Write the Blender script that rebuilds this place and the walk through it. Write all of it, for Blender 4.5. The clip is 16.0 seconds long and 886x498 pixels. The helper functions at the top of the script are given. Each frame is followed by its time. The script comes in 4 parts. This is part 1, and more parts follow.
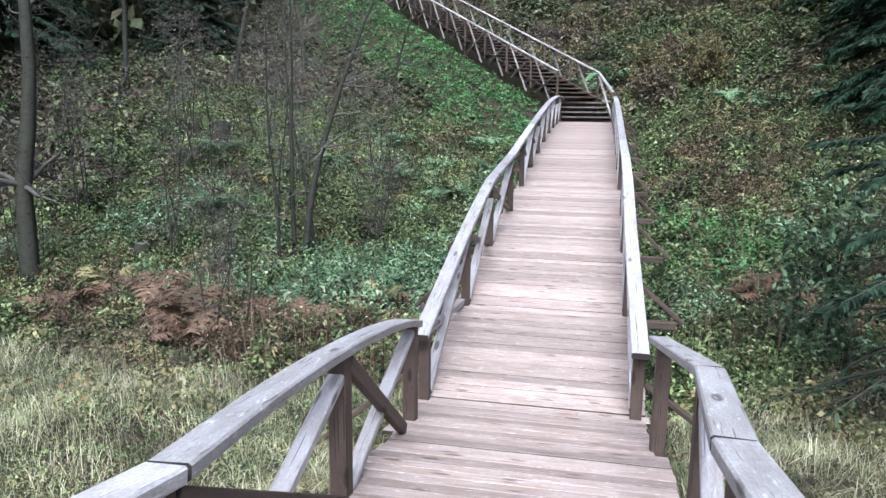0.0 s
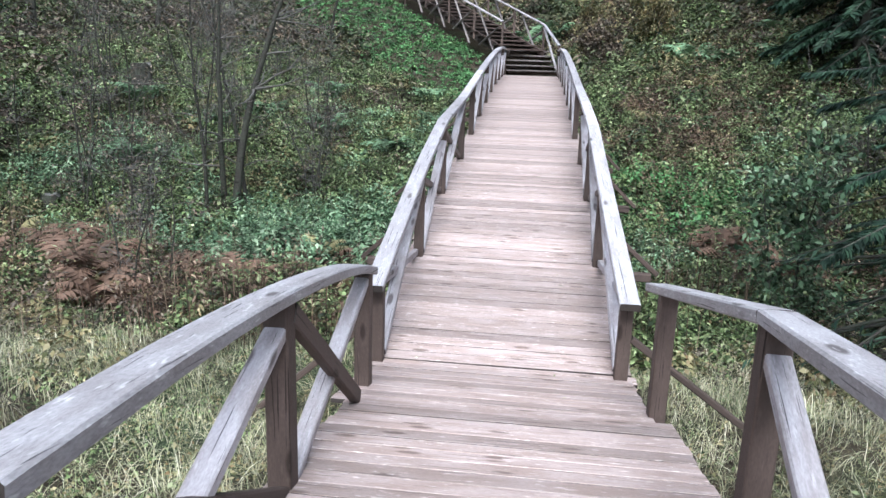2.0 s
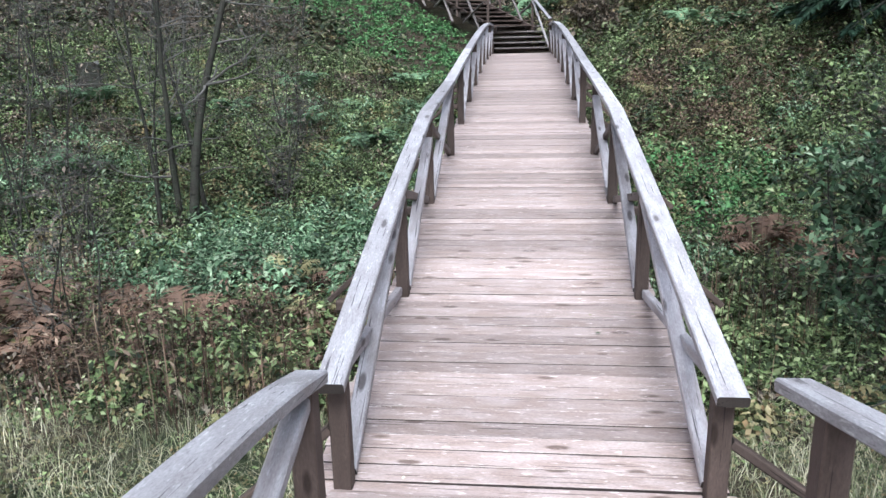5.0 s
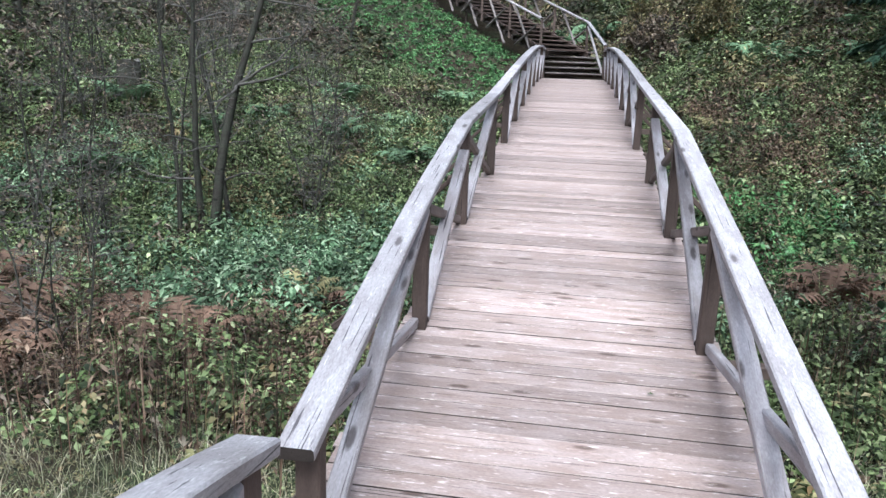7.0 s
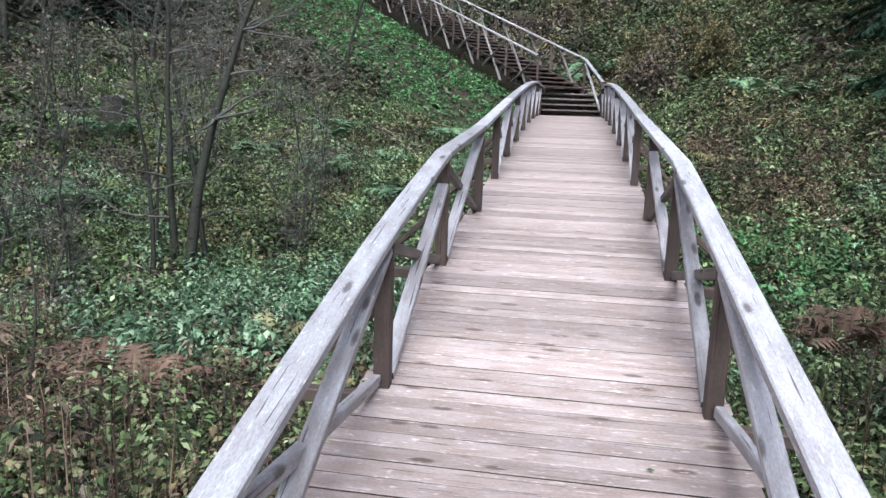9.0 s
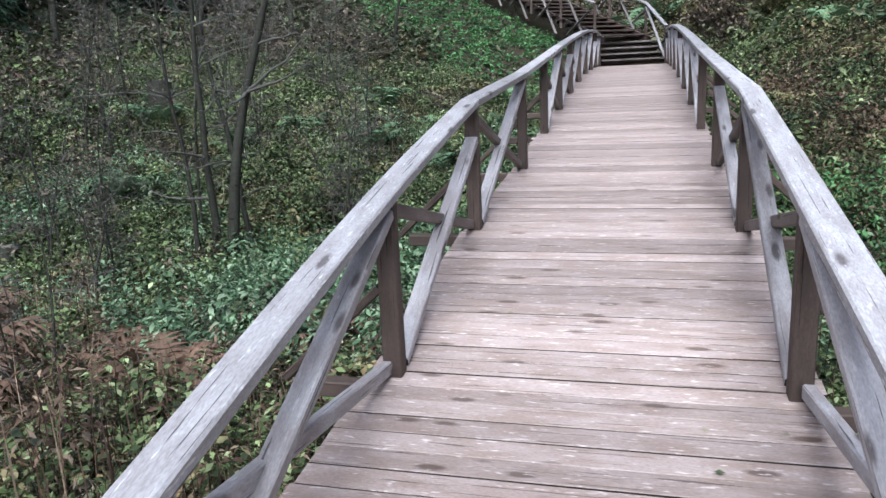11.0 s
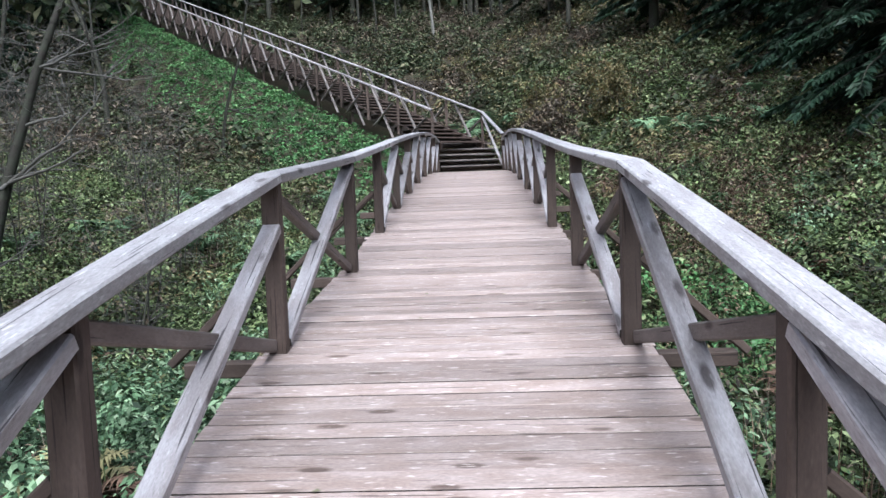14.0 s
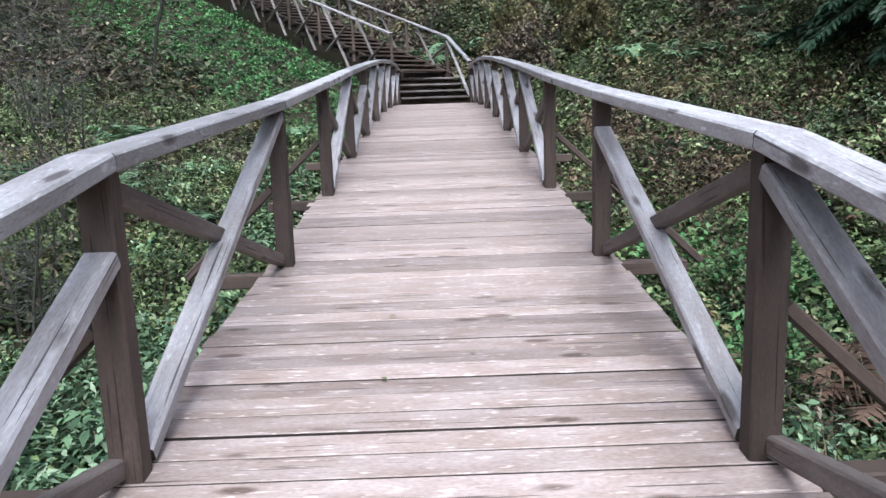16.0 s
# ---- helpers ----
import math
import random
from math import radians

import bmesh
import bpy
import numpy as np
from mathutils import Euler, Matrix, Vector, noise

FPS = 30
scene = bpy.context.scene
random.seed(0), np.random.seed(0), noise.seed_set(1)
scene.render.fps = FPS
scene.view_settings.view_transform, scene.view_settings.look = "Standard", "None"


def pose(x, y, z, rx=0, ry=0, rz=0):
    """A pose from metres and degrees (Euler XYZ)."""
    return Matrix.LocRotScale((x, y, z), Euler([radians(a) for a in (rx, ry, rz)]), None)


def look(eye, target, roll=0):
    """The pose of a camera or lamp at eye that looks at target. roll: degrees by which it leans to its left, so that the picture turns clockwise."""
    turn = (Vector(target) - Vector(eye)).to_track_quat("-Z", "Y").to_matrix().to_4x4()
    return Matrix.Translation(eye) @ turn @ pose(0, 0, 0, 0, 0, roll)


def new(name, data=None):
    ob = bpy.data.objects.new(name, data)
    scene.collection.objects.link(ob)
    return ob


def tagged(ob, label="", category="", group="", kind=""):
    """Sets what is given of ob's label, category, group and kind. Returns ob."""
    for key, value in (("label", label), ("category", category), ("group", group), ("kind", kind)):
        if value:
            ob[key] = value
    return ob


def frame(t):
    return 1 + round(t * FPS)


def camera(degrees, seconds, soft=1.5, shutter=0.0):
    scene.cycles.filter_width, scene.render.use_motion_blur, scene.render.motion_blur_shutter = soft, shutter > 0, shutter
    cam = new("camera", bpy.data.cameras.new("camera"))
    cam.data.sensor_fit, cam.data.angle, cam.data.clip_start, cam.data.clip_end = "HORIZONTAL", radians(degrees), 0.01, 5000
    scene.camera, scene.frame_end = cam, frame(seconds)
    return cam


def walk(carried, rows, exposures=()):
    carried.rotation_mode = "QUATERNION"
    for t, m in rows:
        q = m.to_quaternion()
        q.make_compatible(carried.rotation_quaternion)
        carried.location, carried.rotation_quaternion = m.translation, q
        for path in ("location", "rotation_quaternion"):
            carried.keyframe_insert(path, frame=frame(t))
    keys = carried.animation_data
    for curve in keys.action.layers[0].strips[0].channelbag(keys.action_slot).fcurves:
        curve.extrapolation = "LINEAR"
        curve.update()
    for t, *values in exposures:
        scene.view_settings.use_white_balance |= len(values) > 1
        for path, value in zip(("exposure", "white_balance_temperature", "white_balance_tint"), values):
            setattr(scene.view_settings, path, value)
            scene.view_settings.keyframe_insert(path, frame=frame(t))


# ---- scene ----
cam = camera(62.0, 16.0)
PATH = [
    (0, (0.452, -13.719, 2.078), (0.049, -11.801, 1.68), 0.6),
    (0.5, (0.28, -13.387, 1.915), (-0.111, -11.457, 1.566), 2.6),
    (1, (0.217, -13.307, 1.853), (-0.1, -11.374, 1.448), 2.0),
    (1.5, (0.091, -13.123, 1.794), (-0.145, -11.191, 1.335), 1.2),
    (2, (0.091, -12.804, 1.653), (-0.135, -10.878, 1.162), 1.8),
    (2.5, (0.088, -12.502, 1.558), (0.016, -10.565, 1.065), 1.7),
    (3, (-0.044, -12.123, 1.546), (-0.138, -10.175, 1.102), -0.8),
    (3.5, (-0.006, -11.661, 1.552), (-0.179, -9.73, 1.06), -1.5),
    (4, (-0.02, -11.337, 1.582), (-0.209, -9.42, 1.045), -1.6),
    (6.5, (-0.252, -9.913, 1.458), (-0.552, -7.997, 0.972), 0.7),
    (7, (-0.153, -9.78, 1.335), (-0.467, -7.86, 0.868), 2.0),
    (7.5, (-0.101, -9.651, 1.347), (-0.284, -7.715, 0.879), 1.1),
    (8, (-0.189, -9.46, 1.348), (-0.339, -7.506, 0.95), 1.9),
    (8.5, (-0.178, -9.302, 1.279), (-0.382, -7.35, 0.891), 1.9),
    (9, (-0.044, -9.063, 1.22), (-0.37, -7.124, 0.857), 1.9),
    (11.5, (0.171, -8.076, 0.957), (-0.367, -6.206, 0.493), -2.6),
    (12, (0.212, -7.87, 0.891), (-0.343, -6.008, 0.417), -2.0),
    (12.5, (0.112, -7.676, 0.894), (-0.36, -5.796, 0.402), -0.8),
    (13, (0.092, -7.381, 0.861), (-0.252, -5.454, 0.451), 0.2),
    (13.5, (0.115, -7.027, 0.834), (-0.127, -5.066, 0.523), -0.7),
    (14, (0.029, -6.701, 0.769), (-0.071, -4.71, 0.604), -2.1),
    (14.5, (-0.057, -6.32, 0.748), (-0.15, -4.327, 0.617), -0.1),
    (15, (-0.078, -5.814, 0.77), (-0.243, -3.822, 0.695), -0.1),
    (15.5, (-0.155, -5.33, 0.889), (-0.295, -3.34, 0.739), -0.7),
    (16, (-0.133, -4.712, 0.971), (-0.129, -2.745, 0.61), -2.0),
]
walk(cam, [(t, look(eye, aim, roll)) for t, eye, aim, roll in PATH],
     [(0.0, 1.98, 5710.0, 6.0), (1.0, 2.0, 5710.0, 6.0), (3.5, 1.79, 5710.0, 6.0), (6.5, 1.8, 5710.0, 6.0), (9.0, 1.79, 5710.0, 6.0), (11.5, 1.56, 5710.0, 6.0),
      (13.0, 1.47, 5710.0, 6.0), (14.0, 1.74, 5710.0, 6.0), (14.5, 1.8, 5710.0, 6.0), (15.5, 1.95, 5710.0, 6.0), (16.0, 1.69, 5710.0, 6.0)])

# ---------------------------------------------------------------- world and light
world = bpy.data.worlds.new("overcast_sky")
scene.world = world
world.use_nodes = True
wn, wl = world.node_tree.nodes, world.node_tree.links
sky = wn.new("ShaderNodeTexSky")
sky.sky_type = "NISHITA"
sky.sun_disc = False
sky.sun_elevation, sky.sun_rotation = radians(55), radians(190)
sky.dust_density = 3.0
grey = wn.new("ShaderNodeHueSaturation")       # cloud cover takes most of the blue out of the sky
grey.inputs["Saturation"].default_value = 0.6
wl.new(sky.outputs[0], grey.inputs["Color"])
wl.new(grey.outputs[0], wn["Background"].inputs[0])
wn["Background"].inputs[1].default_value = 0.11
sun = new("sun", bpy.data.lights.new("sun", "SUN"))
sun.data.energy, sun.data.angle, sun.data.color = 1.5, radians(30), (1.0, 0.98, 0.95)
sun.matrix_world = look((0, 0, 0), (-0.1, 0.55, -0.82))

rng = np.random.default_rng(7)


# ---------------------------------------------------------------- materials
def material(name, rough=0.8):
    m = bpy.data.materials.new(name)
    m.use_nodes = True
    n, l = m.node_tree.nodes, m.node_tree.links
    b = n["Principled BSDF"]
    b.inputs["Roughness"].default_value = rough
    b.inputs["Specular IOR Level"].default_value = 0.25
    return m, n, l, b


def ramp_node(n, stops):
    r = n.new("ShaderNodeValToRGB")
    while len(r.color_ramp.elements) < len(stops):
        r.color_ramp.elements.new(0.5)
    for e, (p, c) in zip(r.color_ramp.elements, stops):
        e.position, e.color = p, (*c, 1)
    return r


def wood(name, dark, mid, light, stain, rough=0.75, grit=0.5, flake=0.1, damp=0.55, knot=0.1):
    """Weathered sawn timber: grain along the piece's own x axis, knots, pale worn streaks, damp stains."""
    m, n, l, b = material(name, rough)
    tc, oi = n.new("ShaderNodeTexCoord"), n.new("ShaderNodeObjectInfo")
    shift = n.new("ShaderNodeVectorMath"); shift.operation = "MULTIPLY_ADD"
    l.new(oi.outputs["Random"], shift.inputs[0])
    shift.inputs[1].default_value = (37.0, 23.0, 51.0)
    l.new(tc.outputs["Object"], shift.inputs[2])
    stretch = n.new("ShaderNodeMapping"); stretch.inputs["Scale"].default_value = (5.0, 46, 46)
    l.new(shift.outputs[0], stretch.inputs[0])
    grain = n.new("ShaderNodeTexNoise"); grain.inputs["Scale"].default_value = 2.0
    grain.inputs["Detail"].default_value = 10; grain.inputs["Roughness"].default_value = 0.75
    l.new(stretch.outputs[0], grain.inputs["Vector"])
    cr = ramp_node(n, [(0.24, dark), (0.42, mid), (0.62, mid), (0.84, light)])
    l.new(grain.outputs["Fac"], cr.inputs[0])
    # worn pale patches and damp stains at a larger size
    s2 = n.new("ShaderNodeMapping"); s2.inputs["Scale"].default_value = (2.4, 9, 9)
    l.new(shift.outputs[0], s2.inputs[0])
    big = n.new("ShaderNodeTexNoise"); big.inputs["Scale"].default_value = 1.4; big.inputs["Detail"].default_value = 5
    l.new(s2.outputs[0], big.inputs["Vector"])
    br = ramp_node(n, [(0.38, (1, 1, 1)), (0.62, (0, 0, 0))])
    l.new(big.outputs["Fac"], br.inputs[0])
    mix = n.new("ShaderNodeMix"); mix.data_type = "RGBA"; mix.blend_type = "MIX"
    sc = n.new("ShaderNodeMath"); sc.operation = "MULTIPLY"; sc.inputs[1].default_value = damp
    l.new(br.outputs[0], sc.inputs[0]); l.new(sc.outputs[0], mix.inputs["Factor"])
    l.new(cr.outputs[0], mix.inputs["A"]); mix.inputs["B"].default_value = (*stain, 1)
    # knots
    k = n.new("ShaderNodeMapping"); k.inputs["Scale"].default_value = (2.2, 7, 7)
    l.new(shift.outputs[0], k.inputs[0])
    vo = n.new("ShaderNodeTexVoronoi"); vo.inputs["Scale"].default_value = 1.0
    l.new(k.outputs[0], vo.inputs["Vector"])
    kr = ramp_node(n, [(knot, (0.85, 0.85, 0.85)), (knot + 0.08, (0, 0, 0))])
    l.new(vo.outputs["Distance"], kr.inputs[0])
    mix2 = n.new("ShaderNodeMix"); mix2.data_type = "RGBA"
    l.new(kr.outputs[0], mix2.inputs["Factor"]); l.new(mix.outputs["Result"], mix2.inputs["A"])
    mix2.inputs["B"].default_value = (dark[0] * 0.6, dark[1] * 0.55, dark[2] * 0.5, 1)
    # pale flakes where the grey surface has worn off, and dark drying cracks
    fl = n.new("ShaderNodeMapping"); fl.inputs["Scale"].default_value = (8, 36, 36)
    l.new(shift.outputs[0], fl.inputs[0])
    fn = n.new("ShaderNodeTexNoise"); fn.inputs["Scale"].default_value = 1.5; fn.inputs["Detail"].default_value = 4
    l.new(fl.outputs[0], fn.inputs["Vector"])
    fr_ = ramp_node(n, [(0.61, (0, 0, 0)), (0.71, (flake, flake, flake))])
    l.new(fn.outputs["Fac"], fr_.inputs[0])
    mix3 = n.new("ShaderNodeMix"); mix3.data_type = "RGBA"
    l.new(fr_.outputs[0], mix3.inputs["Factor"]); l.new(mix2.outputs["Result"], mix3.inputs["A"])
    mix3.inputs["B"].default_value = (min(1, light[0] * 1.25), min(1, light[1] * 1.25), min(1, light[2] * 1.25), 1)
    ck = n.new("ShaderNodeMapping"); ck.inputs["Scale"].default_value = (1.6, 75, 75)
    l.new(shift.outputs[0], ck.inputs[0])
    cn = n.new("ShaderNodeTexNoise"); cn.inputs["Scale"].default_value = 1.0; cn.inputs["Detail"].default_value = 3
    l.new(ck.outputs[0], cn.inputs["Vector"])
    c_ = ramp_node(n, [(0.33, (0.9, 0.9, 0.9)), (0.36, (0, 0, 0))])
    l.new(cn.outputs["Fac"], c_.inputs[0])
    mix4 = n.new("ShaderNodeMix"); mix4.data_type = "RGBA"
    l.new(c_.outputs[0], mix4.inputs["Factor"]); l.new(mix3.outputs["Result"], mix4.inputs["A"])
    mix4.inputs["B"].default_value = (dark[0] * 0.5, dark[1] * 0.5, dark[2] * 0.5, 1)
    # fine grit of the sawn surface
    gs = n.new("ShaderNodeMapping"); gs.inputs["Scale"].default_value = (45, 130, 130)
    l.new(shift.outputs[0], gs.inputs[0])
    gr = n.new("ShaderNodeTexNoise"); gr.inputs["Scale"].default_value = 1.0; gr.inputs["Detail"].default_value = 3
    l.new(gs.outputs[0], gr.inputs["Vector"])
    g2 = ramp_node(n, [(0.3, (1 - 0.28 * grit,) * 3), (0.7, (1 + 0.22 * grit,) * 3)])
    l.new(gr.outputs["Fac"], g2.inputs[0])
    mix5 = n.new("ShaderNodeMix"); mix5.data_type = "RGBA"; mix5.blend_type = "MULTIPLY"; mix5.inputs["Factor"].default_value = 1.0
    l.new(mix4.outputs["Result"], mix5.inputs["A"]); l.new(g2.outputs[0], mix5.inputs["B"])
    # every piece has weathered a little differently
    hsv = n.new("ShaderNodeHueSaturation")
    mr = n.new("ShaderNodeMapRange"); mr.inputs["To Min"].default_value = 0.7; mr.inputs["To Max"].default_value = 1.2
    l.new(oi.outputs["Random"], mr.inputs[0]); l.new(mr.outputs[0], hsv.inputs["Value"])
    l.new(mix5.outputs["Result"], hsv.inputs["Color"])
    l.new(hsv.outputs[0], b.inputs["Base Color"])
    bump = n.new("ShaderNodeBump"); bump.inputs["Strength"].default_value = 0.35; bump.inputs["Distance"].default_value = 0.006
    l.new(grain.outputs["Fac"], bump.inputs["Height"]); l.new(bump.outputs[0], b.inputs["Normal"])
    rr = n.new("ShaderNodeMapRange"); rr.inputs["To Min"].default_value = rough - 0.2; rr.inputs["To Max"].default_value = rough + 0.12
    l.new(big.outputs["Fac"], rr.inputs[0]); l.new(rr.outputs[0], b.inputs["Roughness"])
    return m


M_BOARD = wood("deck_board_wood", (0.15, 0.108, 0.094), (0.36, 0.29, 0.27), (0.625, 0.545, 0.52), (0.225, 0.158, 0.13), 0.5, 0.65, 0.65, 0.6, 0.11)
M_RAIL = wood("handrail_wood", (0.12, 0.107, 0.118), (0.385, 0.367, 0.38), (0.7, 0.68, 0.69), (0.19, 0.165, 0.165), 0.6, 0.75, 0.4, 0.5, 0.12)
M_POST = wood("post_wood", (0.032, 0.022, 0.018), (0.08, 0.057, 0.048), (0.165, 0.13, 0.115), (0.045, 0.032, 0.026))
M_BRACE = wood("brace_wood", (0.11, 0.096, 0.1), (0.38, 0.355, 0.365), (0.66, 0.635, 0.65), (0.16, 0.125, 0.115), 0.68, 0.55, 0.2, 0.5, 0.13)
M_BROWN = wood("brown_brace_wood", (0.06, 0.046, 0.04), (0.16, 0.132, 0.12), (0.32, 0.285, 0.265), (0.075, 0.058, 0.05))
# near-black: end grain, and painted shade for plank gaps and the stairs
M_EDGE_SHADE = wood("edge_and_shade_wood", (0.02, 0.016, 0.014), (0.045, 0.036, 0.032), (0.08, 0.065, 0.06), (0.03, 0.024, 0.02))
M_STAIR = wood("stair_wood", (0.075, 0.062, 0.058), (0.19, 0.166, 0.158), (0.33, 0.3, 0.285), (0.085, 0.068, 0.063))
M_BARK = wood("bark", (0.014, 0.012, 0.01), (0.036, 0.031, 0.027), (0.085, 0.078, 0.07), (0.045, 0.055, 0.035), 0.9)
M_TWIG = wood("grey_twigs", (0.045, 0.04, 0.037), (0.1, 0.092, 0.085), (0.19, 0.18, 0.17), (0.06, 0.06, 0.05), 0.9)
M_BIRCH = wood("pale_bark", (0.07, 0.063, 0.056), (0.17, 0.16, 0.15), (0.32, 0.31, 0.29), (0.1, 0.1, 0.08), 0.85)


def leaf(name, stops, rough=0.68, through_light=0.15):
    m, n, l, b = material(name, rough)
    b.inputs["Specular IOR Level"].default_value = 0.22
    g = n.new("ShaderNodeNewGeometry")
    r = ramp_node(n, [((i / max(1, len(stops) - 1)) ** 0.75, c) for i, c in enumerate(stops)])
    l.new(g.outputs["Random Per Island"], r.inputs[0])
    # noise by position darkens hollows and lifts clumps: shading put into the leaf colour
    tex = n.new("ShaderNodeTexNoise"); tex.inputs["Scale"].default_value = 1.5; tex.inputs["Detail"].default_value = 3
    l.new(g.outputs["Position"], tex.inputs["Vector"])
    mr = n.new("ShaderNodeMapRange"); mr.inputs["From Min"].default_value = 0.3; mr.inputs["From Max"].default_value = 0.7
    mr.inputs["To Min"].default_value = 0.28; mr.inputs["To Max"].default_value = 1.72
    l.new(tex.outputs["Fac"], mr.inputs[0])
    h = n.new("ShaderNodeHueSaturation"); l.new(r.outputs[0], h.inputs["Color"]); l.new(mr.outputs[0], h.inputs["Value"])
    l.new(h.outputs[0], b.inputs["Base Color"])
    t = n.new("ShaderNodeBsdfTranslucent"); l.new(h.outputs[0], t.inputs[0])
    ms = n.new("ShaderNodeMixShader"); ms.inputs[0].default_value = through_light
    l.new(b.outputs[0], ms.inputs[1]); l.new(t.outputs[0], ms.inputs[2])
    l.new(ms.outputs[0], n["Material Output"].inputs["Surface"])
    return m


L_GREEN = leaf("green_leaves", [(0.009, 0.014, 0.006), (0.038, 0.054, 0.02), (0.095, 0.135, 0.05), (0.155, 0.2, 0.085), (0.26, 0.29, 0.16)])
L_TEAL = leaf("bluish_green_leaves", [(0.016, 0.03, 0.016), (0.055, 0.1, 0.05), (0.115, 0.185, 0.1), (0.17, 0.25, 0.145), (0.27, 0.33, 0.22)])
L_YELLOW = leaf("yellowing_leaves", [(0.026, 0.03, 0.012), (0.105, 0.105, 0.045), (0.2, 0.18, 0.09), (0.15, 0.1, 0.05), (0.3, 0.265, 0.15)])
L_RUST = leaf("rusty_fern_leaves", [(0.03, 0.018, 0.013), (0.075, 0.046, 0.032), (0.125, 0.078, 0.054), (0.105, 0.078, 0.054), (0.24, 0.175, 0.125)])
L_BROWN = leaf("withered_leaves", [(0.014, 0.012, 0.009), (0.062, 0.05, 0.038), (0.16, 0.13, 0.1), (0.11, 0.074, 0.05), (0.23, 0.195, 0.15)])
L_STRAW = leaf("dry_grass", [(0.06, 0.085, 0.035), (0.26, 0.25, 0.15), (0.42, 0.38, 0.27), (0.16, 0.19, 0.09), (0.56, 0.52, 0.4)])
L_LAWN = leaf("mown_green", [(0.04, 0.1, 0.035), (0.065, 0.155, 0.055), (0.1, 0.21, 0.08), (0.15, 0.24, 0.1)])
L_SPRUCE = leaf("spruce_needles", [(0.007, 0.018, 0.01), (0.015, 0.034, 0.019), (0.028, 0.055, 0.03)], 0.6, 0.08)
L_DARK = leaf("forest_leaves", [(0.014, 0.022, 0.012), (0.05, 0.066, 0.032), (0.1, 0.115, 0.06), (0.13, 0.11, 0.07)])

mg, gn, gl, gb = material("forest_floor", 0.95)
gp = gn.new("ShaderNodeNewGeometry")
n1 = gn.new("ShaderNodeTexNoise"); n1.inputs["Scale"].default_value = 0.45; n1.inputs["Detail"].default_value = 6
n2 = gn.new("ShaderNodeTexNoise"); n2.inputs["Scale"].default_value = 14; n2.inputs["Detail"].default_value = 8
gl.new(gp.outputs["Position"], n1.inputs["Vector"]); gl.new(gp.outputs["Position"], n2.inputs["Vector"])
r1 = ramp_node(gn, [(0.35, (0.018, 0.014, 0.01)), (0.5, (0.036, 0.028, 0.018)), (0.65, (0.022, 0.034, 0.014))])
r2 = ramp_node(gn, [(0.3, (0.45, 0.45, 0.45)), (0.7, (1.5, 1.45, 1.35))])
gl.new(n1.outputs["Fac"], r1.inputs[0]); gl.new(n2.outputs["Fac"], r2.inputs[0])
gm = gn.new("ShaderNodeMix"); gm.data_type = "RGBA"; gm.blend_type = "MULTIPLY"; gm.inputs["Factor"].default_value = 1
gl.new(r1.outputs[0], gm.inputs["A"]); gl.new(r2.outputs[0], gm.inputs["B"]); gl.new(gm.outputs["Result"], gb.inputs["Base Color"])
gbump = gn.new("ShaderNodeBump"); gbump.inputs["Distance"].default_value = 0.05
gl.new(n2.outputs["Fac"], gbump.inputs["Height"]); gl.new(gbump.outputs[0], gb.inputs["Normal"])


# ---------------------------------------------------------------- plan
POSTS_X = {-1: [-1.085, -1.135, -1.17, -1.155, -1.17, -1.2], 1: [0.89, 0.875, 0.885, 0.915, 0.9, 0.88]}   # post centres of the bridge
DECK = [(-16.5, 1.0), (-13.7, 0.48), (-8.41, -0.53), (-7.25, -0.75), (-4.77, -0.5), (-2.51, -0.165), (0.0, 0.02), (2.1, 0.255),
        (4.15, 0.485), (6.2, 0.69), (8.25, 0.885), (10.3, 1.04), (12.4, 1.14), (14.45, 1.21), (16.5, 1.25)]
HEAD = Vector((-math.sin(radians(38)), math.cos(radians(38)), 0))   # the long flight of stairs turns away to the side
SIDE = Vector((-HEAD.y, HEAD.x, 0))
FLIGHT = Vector((-0.55, 17.35, 2.2))
RISE = 0.335


def deck_z(y):
    return float(np.interp(y, [k[0] for k in DECK], [k[1] for k in DECK]))


GY = np.array([-60, -16.5, -8.2, -7, -4, 0, 3, 7, 10, 13, 16.5, 19.5, 30, 60, 85, 160])
GZ = np.array([4.5, 0.45, -1.15, -1.3, -1.8, -2.0, -1.75, -0.85, -0.2, 0.45, 1.05, 1.9, 5.6, 17.2, 26.0, 40.0])


def smooth(a, b, v):
    q = np.clip((v - a) / (b - a), 0, 1)
    return q * q * (3 - 2 * q)


